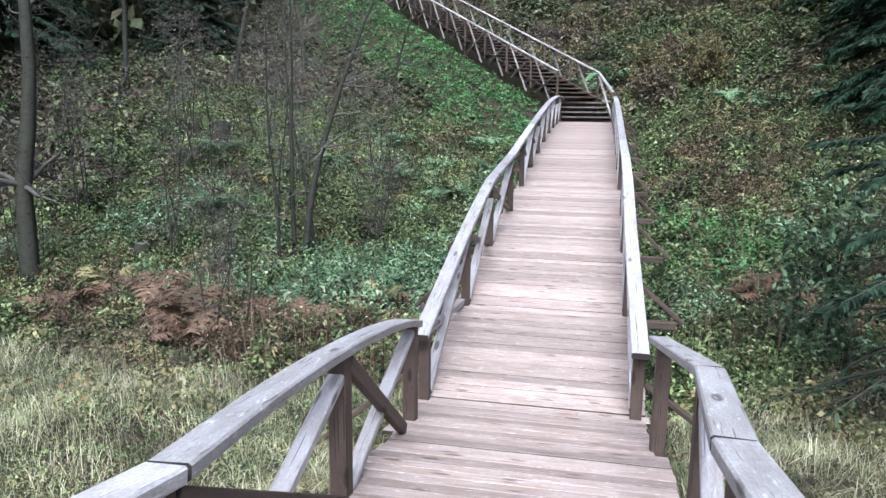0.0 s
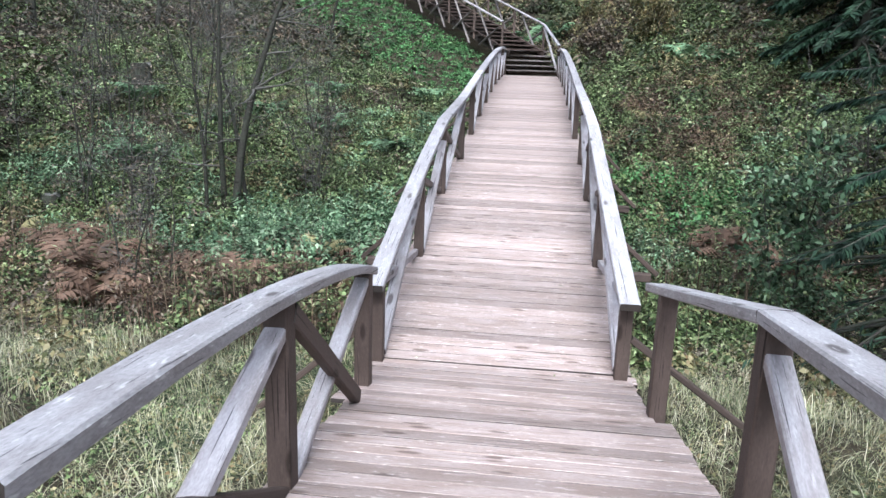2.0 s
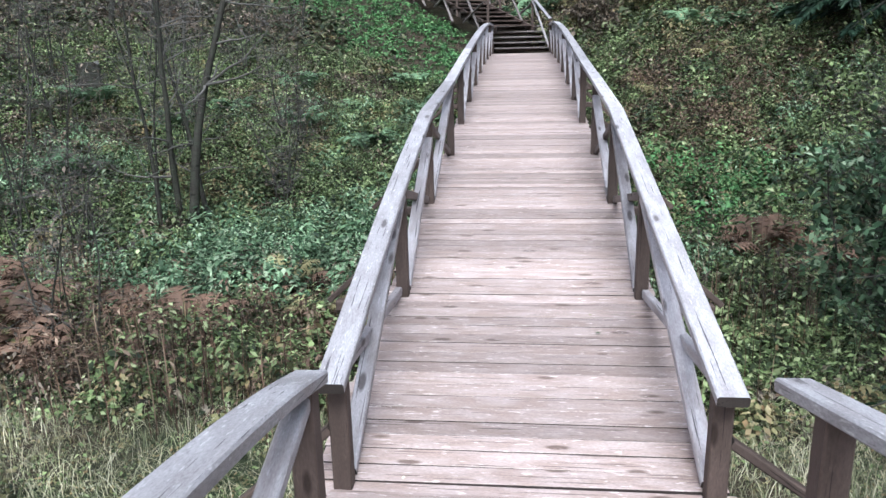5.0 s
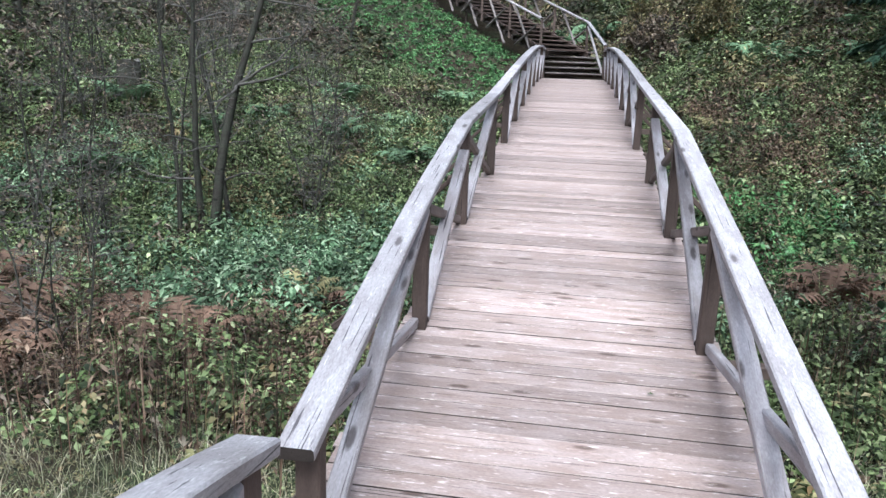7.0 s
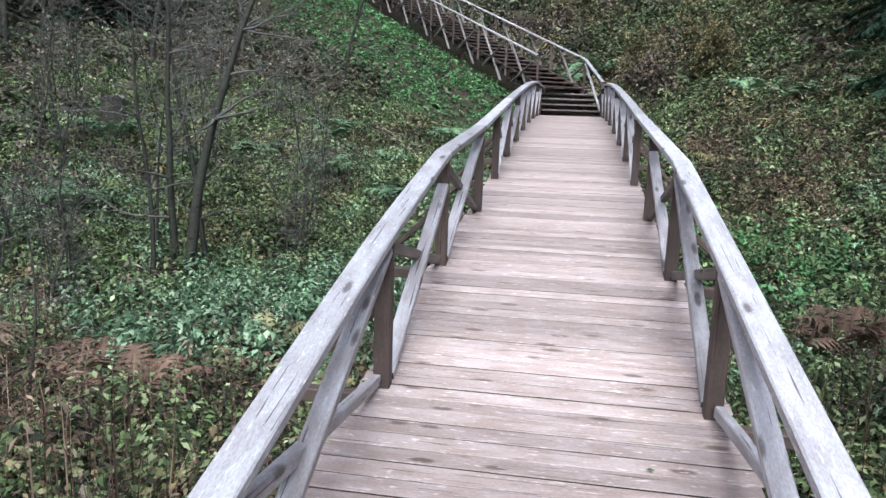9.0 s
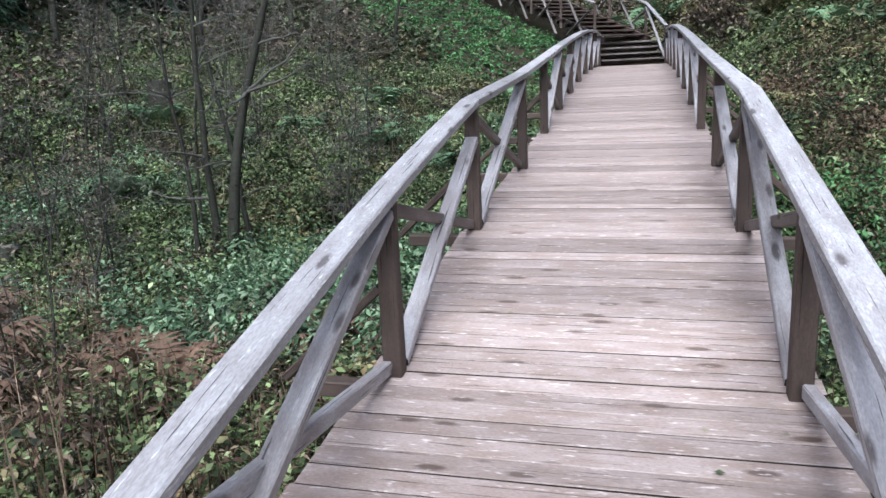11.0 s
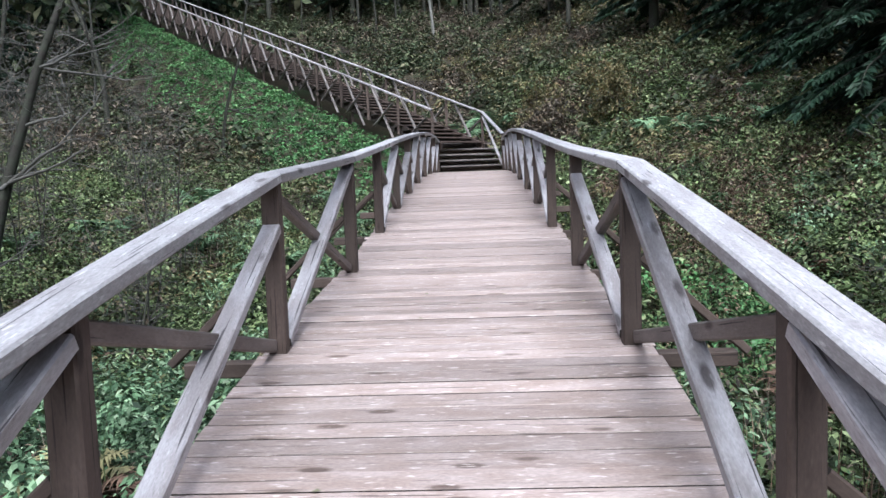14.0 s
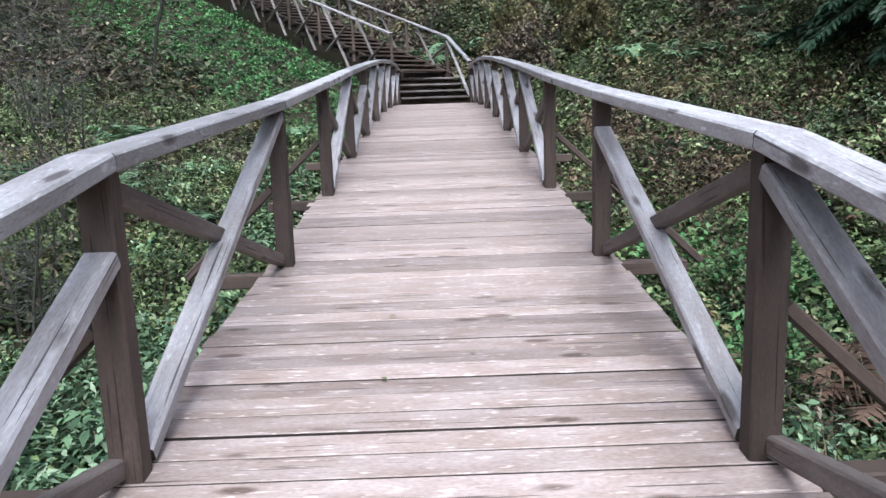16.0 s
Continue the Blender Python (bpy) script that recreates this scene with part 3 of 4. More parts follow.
def mounds(name, label, n, x0, x1, y0, y1, keep, leaves, radius, height, size, mat, slim=0.55):
    """Bushy plants: leaves over the outside of low domes, so that light falls on top and the gaps stay dark."""
    cx, cy = rng.uniform(x0, x1, n), rng.uniform(y0, y1, n)
    ok = clear(cx, cy) & ~lawn_part(cx, cy) & (rng.uniform(0, 1, n) < keep(cx, cy))
    cx, cy = cx[ok], cy[ok]
    n = len(cx)
    R = radius * rng.uniform(0.55, 1.5, n)
    H = height * rng.uniform(0.5, 1.5, n) * (R / radius) ** 0.5
    cnt = np.maximum(12, (leaves * (R / radius) ** 1.6)).astype(int)
    i = np.repeat(np.arange(n), cnt)
    N = len(i)
    a = rng.uniform(0, 2 * np.pi, N)
    e = np.arcsin(rng.uniform(0.02, 1, N))
    lump = 1 + 0.22 * np.sin(3 * a + cx[i] * 9) * np.cos(e) + 0.15 * np.sin(5 * a + 4 * e + cy[i] * 7)
    rho = rng.uniform(0.62, 1.08, N) * lump
    p = np.stack([cx[i] + R[i] * rho * np.cos(e) * np.cos(a), cy[i] + R[i] * rho * np.cos(e) * np.sin(a), 0 * a], 1)
    p[:, 2] = ground_z(cx, cy)[i] + H[i] * rho * np.sin(e) + 0.03
    inside = clear(p[:, 0], p[:, 1])
    p, a, e, i = p[inside], a[inside], e[inside], i[inside]
    N = len(p)
    a2 = a + rng.normal(0, 0.6, N)
    out = np.stack([np.cos(a2), np.sin(a2), -0.35 + rng.normal(0, 0.3, N)], 1)
    up = np.stack([np.cos(a) * np.cos(e) * 0.8, np.sin(a) * np.cos(e) * 0.8, 0.55 + np.sin(e)], 1) + rng.normal(0, 0.28, (N, 3))
    s = size * rng.uniform(0.55, 1.4, N) * rng.uniform(0.7, 1.4, n)[i]
    return tagged(new(name, leaf_mesh(name, p, s, out, up, mat, slim)), label, "undergrowth", kind="stuff")


one = lambda f: (lambda x, y: f(x, y).astype(float))
notlawn = lambda x, y: 1.0 - lawn_part(x, y)
# leafy cover of the ravine and the hill, by colour
x, y = scatter(17000, -16, 15, -5, 15, lambda x, y: notlawn(x, y) * smooth(0.35, 0.6, patch(x, y, 1.0)), 0.3)
herbs("green_undergrowth", "mixed green leafy undergrowth on the ravine floor", x, y, 18, 0.1, 0.6, 0.24, 0.062, L_GREEN)
x, y = scatter(4000, -14, 12, -2.5, 10, lambda x, y: notlawn(x, y) * smooth(0.5, 0.7, patch(x, y, 2.2)) * np.where(x < 0, 1, 0.6), 0.3)
herbs("bluish_undergrowth", "bluish green broad-leaved undergrowth", x, y, 18, 0.2, 0.6, 0.26, 0.07, L_TEAL, 0.4)
x, y = scatter(2600, -7, -1.6, -0.8, 3.2, lambda x, y: smooth(0.3, 0.55, patch(x, y, 3.6)), 0.4)
herbs("bluish_undergrowth", "tall bluish green nettles beside the bridge", x, y, 22, 0.3, 0.7, 0.24, 0.075, L_TEAL, 0.45)
x, y = scatter(900, 1.9, 4.6, 2.4, 5.6, lambda x, y: smooth(0.2, 0.5, patch(x, y, 3.6)), 0.4)
herbs("bluish_undergrowth", "fresh green weeds in a patch beside the bridge", x, y, 16, 0.3, 0.6, 0.24, 0.09, L_LAWN, 0.5)
x, y = scatter(9000, -16, 14, -8, 20, lambda x, y: notlawn(x, y) * smooth(0.4, 0.7, patch(x, y, 3.1)), 0.25)
herbs("yellow_undergrowth", "yellowing autumn leaves of low plants", x, y, 13, 0.08, 0.5, 0.24, 0.072, L_YELLOW)
x, y = scatter(9000, -18, 16, -5.5, 24, lambda x, y: notlawn(x, y) * smooth(0.35, 0.62, patch(x, y, 4.7)) * np.where((x > 4) | (y < 0), 1, 0.7), 0.3)
herbs("withered_undergrowth", "grey-brown withered stalks and leaves", x, y, 18, 0.2, 0.85, 0.24, 0.06, L_BROWN, 0.3)
x, y = scatter(1500, -11, -1.6, -4.8, -0.6, lambda x, y: smooth(0.3, 0.55, patch(x, y, 9.2)), 0.3)
herbs("rusty_undergrowth", "rust-brown withered ferns and stalks", x, y, 20, 0.2, 0.8, 0.25, 0.06, L_RUST, 0.28)
x, y = scatter(3200, 2.4, 9, -1.5, 10, lambda x, y: smooth(0.4, 0.62, patch(x, y, 3.9)))
herbs("rusty_undergrowth", "rust-brown withered ferns and stalks", x, y, 20, 0.2, 0.8, 0.25, 0.06, L_RUST, 0.28)
x, y = scatter(16000, -45, -13, -14, 20, lambda x, y: smooth(0.3, 0.6, patch(x, y, 7.7)), 0.45)
herbs("side_undergrowth", "brown and green undergrowth under the trees", x, y, 11, 0.2, 1.0, 0.35, 0.17, L_BROWN, 0.45)
x, y = scatter(9000, -45, -13, -14, 20, lambda x, y: smooth(0.3, 0.6, patch(x, y, 2.7)))
herbs("side_undergrowth", "dull green undergrowth under the trees", x, y, 11, 0.2, 0.8, 0.35, 0.17, L_GREEN, 0.5)
x, y = scatter(24000, -42, 42, 13, 64, lambda x, y: notlawn(x, y) * (0.35 + 0.65 * smooth(0.3, 0.6, patch(x * 0.6, y * 0.6, 1.4))), 0.5)
herbs("hill_green_undergrowth", "dull green undergrowth on the hillside", x, y, 9, 0.15, 0.9, 0.4, 0.19, L_DARK)
x, y = scatter(9000, 1, 22, 5, 30, lambda x, y: smooth(0.3, 0.6, patch(x, y, 1.9)))
herbs("hill_green_undergrowth", "green leafy undergrowth on the slope beside the bridge", x, y, 13, 0.15, 0.7, 0.3, 0.085, L_GREEN)
x, y = scatter(20000, -42, 42, 13, 64, lambda x, y: notlawn(x, y) * (0.2 + 0.8 * smooth(0.35, 0.65, patch(x * 0.6, y * 0.6, 5.4))), 0.5)
herbs("hill_brown_undergrowth", "brown autumn undergrowth on the hillside", x, y, 9, 0.2, 1.0, 0.4, 0.18, L_BROWN, 0.4)
x, y = scatter(7000, 1.5, 20, 6, 34, lambda x, y: smooth(0.42, 0.62, patch(x, y, 5.1)), 0.4)
herbs("hill_rusty_undergrowth", "rust-brown ferns on the slope", x, y, 15, 0.2, 0.9, 0.3, 0.075, L_RUST, 0.35)
x, y = scatter(9000, -3, 18, 12, 40, lambda x, y: smooth(0.42, 0.65, patch(x, y, 6.3)), 0.4)
herbs("hill_yellow_undergrowth", "yellow and orange autumn shrubs on the hillside", x, y, 11, 0.2, 1.0, 0.3, 0.1, L_YELLOW, 0.5)
x, y = scatter(16000, -16, 15, -5, 16, lambda x, y: notlawn(x, y))
herbs("leaf_litter", "fallen brown and yellow leaves on the ravine floor", x, y, 5, 0.01, 0.12, 0.3, 0.09, L_BROWN, 0.7, 0.0)
x, y = scatter(22000, -16, 15, -5, 16, lambda x, y: notlawn(x, y) * smooth(0.25, 0.55, patch(x, y, 6.6)))
herbs("low_green_cover", "low green cover of the ravine floor", x, y, 8, 0.03, 0.22, 0.25, 0.08, L_GREEN, 0.6)
x, y = scatter(78000, -40, 3, 11.5, 56, one(lawn_part))
herbs("green_strip", "bright green low plants beside the stairs", x, y, 7, 0.05, 0.22, 0.18, 0.1, L_LAWN)
x, y = scatter(13000, -14, 13, -16, -1.5, lambda x, y: smooth(0.3, 0.55, patch(x, y, 8.0)) * np.where(x > 0, 0.35, 1))
herbs("bank_green_undergrowth", "fresh green weeds on the near bank", x, y, 12, 0.03, 0.16, 0.16, 0.034, L_GREEN)
x, y = scatter(5500, -14, 13, -16, -3, lambda x, y: 0.3 + 0.7 * smooth(0.4, 0.6, patch(x, y, 5.6)))
herbs("fallen_leaves", "pale fallen leaves lying in the grass of the bank", x, y, 5, 0.01, 0.08, 0.25, 0.042, L_YELLOW, 0.6, 0.0)

x, y = scatter(16000, -13, 13, -16, -3, lambda x, y: 0.35 + 0.65 * smooth(0.4, 0.65, patch(x, y, 6.9)))
herbs("bank_moss", "olive moss and tiny weeds on the near bank", x, y, 16, 0.01, 0.07, 0.14, 0.026, L_YELLOW, 0.6, 0.1)
# bushy plants of the ravine, the slope beside the bridge and the hill
shade = lambda q, a, b: (lambda x, y: smooth(a, b, patch(x, y, q)))
mounds("green_bushes", "low bushy green plants on the ravine floor", 3000, -15, 14, -4.5, 15, shade(1.0, 0.25, 0.5), 170, 0.34, 0.42, 0.07, L_GREEN)
mounds("broad_green_bushes", "broad-leaved green plants on the ravine floor", 1100, -14, 13, -3, 14, shade(7.3, 0.35, 0.6), 100, 0.3, 0.36, 0.1, L_GREEN, 0.6)
mounds("bluish_bushes", "bluish green broad-leaved bushes on the ravine floor", 900, -13, 10, -1.5, 9, shade(2.2, 0.45, 0.68), 130, 0.34, 0.42, 0.08, L_TEAL, 0.45)
mounds("nettle_bushes", "tall bluish green nettles beside the bridge", 110, -5.6, -1.8, -1.6, 1.8, shade(3.6, 0.1, 0.4), 210, 0.36, 0.5, 0.085, L_TEAL, 0.45)
mounds("yellowing_bushes", "yellow-green autumn plants on the ravine floor", 1500, -15, 14, -5, 18, shade(3.1, 0.4, 0.66), 120, 0.3, 0.34, 0.07, L_YELLOW)
mounds("rusty_bushes", "rust-brown withered plants at the foot of the bank", 150, -10, -1.7, -4.8, -0.9, shade(9.2, 0.35, 0.6), 110, 0.3, 0.6, 0.075, L_RUST, 0.3)
mounds("rusty_bushes", "rust-brown withered plants beside the bridge", 240, 2.2, 9, -2.2, 9, shade(3.9, 0.45, 0.66), 120, 0.34, 0.55, 0.08, L_RUST, 0.3)
mounds("withered_bushes", "grey-brown withered plants of the ravine", 800, -16, 15, -5, 16, shade(4.7, 0.42, 0.66), 80, 0.34, 0.5, 0.085, L_BROWN, 0.35)
mounds("slope_bushes", "green bushy plants on the slope beside the bridge", 1500, 1.4, 20, 3, 30, shade(1.9, 0.3, 0.55), 100, 0.4, 0.5, 0.12, L_GREEN)
mounds("slope_rusty_bushes", "rust-brown bushes on the slope beside the stairs", 700, 1.6, 22, 6, 34, shade(5.1, 0.42, 0.64), 90, 0.42, 0.6, 0.11, L_RUST, 0.35)
mounds("slope_yellow_bushes", "yellow and orange autumn bushes on the hillside", 600, -3, 20, 12, 40, shade(6.3, 0.45, 0.68), 90, 0.5, 0.7, 0.13, L_YELLOW, 0.5)
mounds("hill_bushes", "dull green bushes on the hillside", 2600, -40, 40, 14, 58, shade(1.4, 0.25, 0.55), 70, 0.6, 0.7, 0.2, L_DARK)
mounds("hill_brown_bushes", "brown autumn bushes on the hillside", 1500, -40, 40, 14, 58, shade(5.4, 0.35, 0.6), 70, 0.6, 0.7, 0.18, L_BROWN, 0.4)

# dry grass on the near bank
x, y = scatter(240000, -13, 13, -16, -2.5, lambda x, y: np.where(x > 0, 0.9, 0.75) * (1 - smooth(-5.5, -2.5, y) * 0.8))
n = len(x)
foot = np.stack([x, y, ground_z(x, y) - 0.02], 1)
la = rng.uniform(0, 2 * np.pi, n)
lr = rng.uniform(0.05, 0.34, n)
tagged(new("dry_grass", blade_mesh("dry_grass", foot, rng.uniform(0.05, 0.22, n) * (0.5 + 1.1 * patch(x, y, 2.9)), np.stack([lr * np.cos(la), lr * np.sin(la), 0 * la], 1), rng.uniform(0.0014, 0.0034, n), L_STRAW)),
       "bent straw-coloured dry grass on the near bank", "grass", kind="stuff")


# fine grasses and stems between the leaves of the ravine
for lab, mat, cnt, seed in (("fine olive grass and stems of the ravine floor", L_YELLOW, 7000, 1.2), ("fine grey-brown dead stems of the ravine floor", L_BROWN, 9000, 4.4), ("fine green grass of the ravine floor", L_GREEN, 8000, 7.1)):
    x, y = scatter(cnt, -15, 14, -4.5, 15, lambda x, y: notlawn(x, y) * smooth(0.35, 0.62, patch(x, y, seed)), 0.3)
    n = len(x)
    foot = np.stack([x, y, ground_z(x, y) - 0.02], 1)
    la, lr = rng.uniform(0, 2 * np.pi, n), rng.uniform(0.05, 0.4, n)
    tagged(new("ravine_grass", blade_mesh("ravine_grass", foot, rng.uniform(0.25, 0.75, n), np.stack([lr * np.cos(la), lr * np.sin(la), 0 * la], 1), rng.uniform(0.004, 0.009, n), mat)), lab, "grass", kind="stuff")

x, y = scatter(9000, -12, 12, -5.6, 5, lambda x, y: smooth(0.4, 0.62, patch(x, y, 9.2)) * np.where(y < -0.5, 1, 0.15))
n = len(x)
foot = np.stack([x, y, ground_z(x, y) - 0.02], 1)
la, lr = rng.uniform(0, 2 * np.pi, n), rng.uniform(0.02, 0.25, n)
tagged(new("dry_stalks", blade_mesh("dry_stalks", foot, rng.uniform(0.35, 1.15, n), np.stack([lr * np.cos(la), lr * np.sin(la), 0 * la], 1), rng.uniform(0.003, 0.008, n), L_RUST)),
       "upright rust-brown dry stalks in the ravine", "undergrowth", kind="stuff")


def fern(label, x, y, size, fronds, mat, seed):
    """A fern clump: arching fronds with rows of leaflets, each frond a part."""
    r = np.random.default_rng(seed)
    f = thing("fern", label, "fern", (x, y, float(ground_z(x, y))), "ferns in the ravine")
    k = 15
    t = np.linspace(0.1, 1, k + 1)
    shapes = []
    for _ in range(4):
        L = size * r.uniform(0.7, 1.1)
        pts = np.stack([L * t * 0.75, 0.05 * L * np.sin(3 * t), L * (1.35 * t - 0.85 * t ** 2) * r.uniform(0.8, 1.2)], 1)
        ll = L * 0.27 * np.sin(np.pi * np.clip(t * 0.9 + 0.1, 0, 1)) ** 0.7 + 0.012
        co, fa = [], []
        for i in range(k + 1):                      # the stalk
            w = 0.006 * (1.1 - t[i]) * size
            co += [pts[i] - (0, w, 0), pts[i] + (0, w, 0)]
        fa += [(2 * i, 2 * i + 1, 2 * i + 3, 2 * i + 2) for i in range(k)]
        for i in range(k):                          # leaflets grown from the stalk, in pairs
            for e, sg in ((0, -1), (1, 1)):
                d = np.array([0.5, sg, -0.3]) + r.normal(0, 0.15, 3)
                q = (pts[i] + pts[i + 1]) / 2
                wide = (pts[i + 1] - pts[i]) * 0.62
                n0 = len(co)
                co += [q + d * ll[i] * 0.45 - wide * 0.55 + (0, 0, 0.012), q + d * ll[i], q + d * ll[i] * 0.45 + wide * 0.55 + (0, 0, 0.012)]
                fa.append((2 * i + e, n0, n0 + 1, n0 + 2, 2 * i + 2 + e) if sg > 0 else (2 * i + 2 + e, n0 + 2, n0 + 1, n0, 2 * i + e))
        me = bpy.data.meshes.new("frond")
        me.from_pydata([tuple(c) for c in co], [], fa)
        shapes.append(me)
    for j in range(fronds):
        m = Matrix.Rotation(2 * math.pi * j / fronds + r.uniform(-0.3, 0.3), 4, "Z") @ Matrix.Rotation(r.uniform(-0.25, 0.2), 4, "Y")
        part("frond", shapes[j % 4], mat, f, m)
    return f


FERNS = [("green fern clump beside the footbridge", L_TEAL, [(-3.65, 6.6, 0.9), (-4.6, 9.2, 0.8), (-3.0, 9.6, 0.8), (-7.6, 8.0, 0.9), (-9.3, 3.6, 0.9), (-2.6, 4.3, 0.7), (-5.6, 7.4, 0.8), (-6.4, 10.2, 0.9), (-3.4, 11.6, 0.8), (-8.4, 6.2, 0.8), (-10.8, 7.0, 0.9), (4.4, 8.0, 0.8), (-2.4, 8.0, 0.7),
                                                  (5.2, 14.2, 1.3), (8.4, 15.2, 1.2), (4.6, 19.5, 1.2), (0.6, 22.5, 1.3), (-0.6, 20.8, 1.2), (9.8, 18.5, 1.3), (3.2, 6.2, 0.7), (5.9, 12.7, 1.1), (7.5, 12.0, 1.0)]),
         ("rusty brown withered fern clump", L_RUST, [(-4.1, -2.6, 0.9), (-5.2, -1.8, 0.9), (-6.4, -2.9, 1.0), (-7.6, -1.6, 0.9), (-3.2, -1.2, 0.7), (-5.8, -3.6, 0.9), (-8.6, -2.8, 1.0),
                                                     (3.9, 1.6, 1.0), (4.9, 0.9, 1.0), (4.4, 2.4, 0.8), (5.4, 5.6, 0.6), (4.3, 14.0, 0.6), (-7.2, 11.5, 0.6)]),
         ("yellow-green fern clump among the undergrowth", L_YELLOW, [(-2.7, -1.9, 0.7), (-3.5, -0.8, 0.7), (-9.0, -1.2, 0.8), (3.4, 9.4, 0.7), (5.0, 10.6, 0.8)])]
sd = 11
for lab, mat, spots in FERNS:
    for fx, fy, fs in spots:
        fern(lab, fx, fy, fs * 1.1, 12, mat, sd)
        sd += 1


def tube(paths, mat, name):
    """Tapered round limbs along polylines of (point, radius)."""
    co, fa = [], []
    for pts in paths:
        k = 6
        base = len(co)
        for i, (p, r) in enumerate(pts):
            p = Vector(p)
            d = (Vector(pts[min(i + 1, len(pts) - 1)][0]) - Vector(pts[max(i - 1, 0)][0])).normalized()
            s = d.cross(Vector((0.3, 0.9, 0.1))).normalized()
            t = d.cross(s)
            for j in range(k):
                a = 2 * math.pi * j / k
                co.append(tuple(p + (s * math.cos(a) + t * math.sin(a)) * r))
        for i in range(len(pts) - 1):
            for j in range(k):
                q = base + i * k
                fa.append((q + j, q + (j + 1) % k, q + k + (j + 1) % k, q + k + j))
    me = bpy.data.meshes.new(name)
    me.from_pydata(co, [], fa)
    me.polygons.foreach_set("use_smooth", np.ones(len(fa), bool))
    me.materials.append(mat)
    return me


def limb(r, p, d, length, rad, bend, n=7, sag=0.0):
    pts, p, d = [], Vector(p), Vector(d).normalized()
    for i in range(n + 1):
        t = i / n
        pts.append((tuple(p), max(0.003, rad * (1 - 0.85 * t))))
        d = (d + Vector((r.normal(0, bend), r.normal(0, bend), r.normal(0, bend) - sag))).normalized()
        p = p + d * (length / n)
    return pts


def bare_tree(label, x, y, height, rad, seed, lean=(0, 0), stems=1, twigs=26, mat=None, leaves=0, leafmat=None, leaf_size=0.065, stand=None):
    """A thin tree, nearly bare: trunk, limbs with twigs, and a few leaves left."""
    r = np.random.default_rng(seed)
    mat = mat or M_BARK
    z = float(ground_z(x, y))
    t = thing("tree", label, "tree", (x, y, z), "bare trees in the ravine")
    trunks, boughs, tips = [], [], []
    for s in range(len(stand) if stand else stems):
        off = Vector((r.uniform(-0.5, 0.5), r.uniform(-0.4, 0.4), -0.1)) * (1 if stems > 1 else 0) + Vector((0, 0, -0.1))
        tr = limb(r, off, (lean[0] + r.normal(0, 0.05), lean[1] + r.normal(0, 0.05), 1), height * r.uniform(0.75, 1), rad * r.uniform(0.35, 1), 0.075, 10)
        if stand:                               # stems whose feet, lean and thickness are given
            ox, oy, lx, q = stand[s]
            tr = limb(r, (ox, oy, -0.15), (lx, r.normal(0, 0.04), 1), height * (0.55 + 3.5 * q), q, 0.06, 10)
        trunks.append(tr)
        for k in range(twigs):
            i = int(r.integers(2, 11))
            p, q = tr[min(i, 10)]
            a = r.uniform(0, 2 * np.pi)
            b = limb(r, p, (np.cos(a), np.sin(a), r.uniform(-0.1, 0.9)), height * r.uniform(0.08, 0.26), max(0.006, q * 0.4), 0.16, 6)
            boughs.append(b)
            for _ in range(3):
                p2, q2 = b[int(r.integers(2, 6))]
                bb = limb(r, p2, (r.normal(), r.normal(), r.uniform(-0.2, 0.8)), height * r.uniform(0.04, 0.1), max(0.003, q2 * 0.6), 0.2, 4)
                boughs.append(bb)
                tips.extend(pt for pt, _ in bb[1:])
    part("trunk", tube(trunks, mat, "trunk"), mat, t)
    part("crown", tube(boughs, M_TWIG, "branches"), M_TWIG, t)
    if leaves:
        tp = np.array(tips)[r.integers(0, len(tips), leaves)] + r.normal(0, 0.08, (leaves, 3))
        part("foliage", leaf_mesh("foliage", tp, leaf_size * r.uniform(0.6, 1.4, leaves), r.normal(0, 1, (leaves, 3)), r.normal(0, 0.5, (leaves, 3)) + np.array([0, 0, 1]), leafmat or L_BROWN), leafmat or L_BROWN, t)
    return t


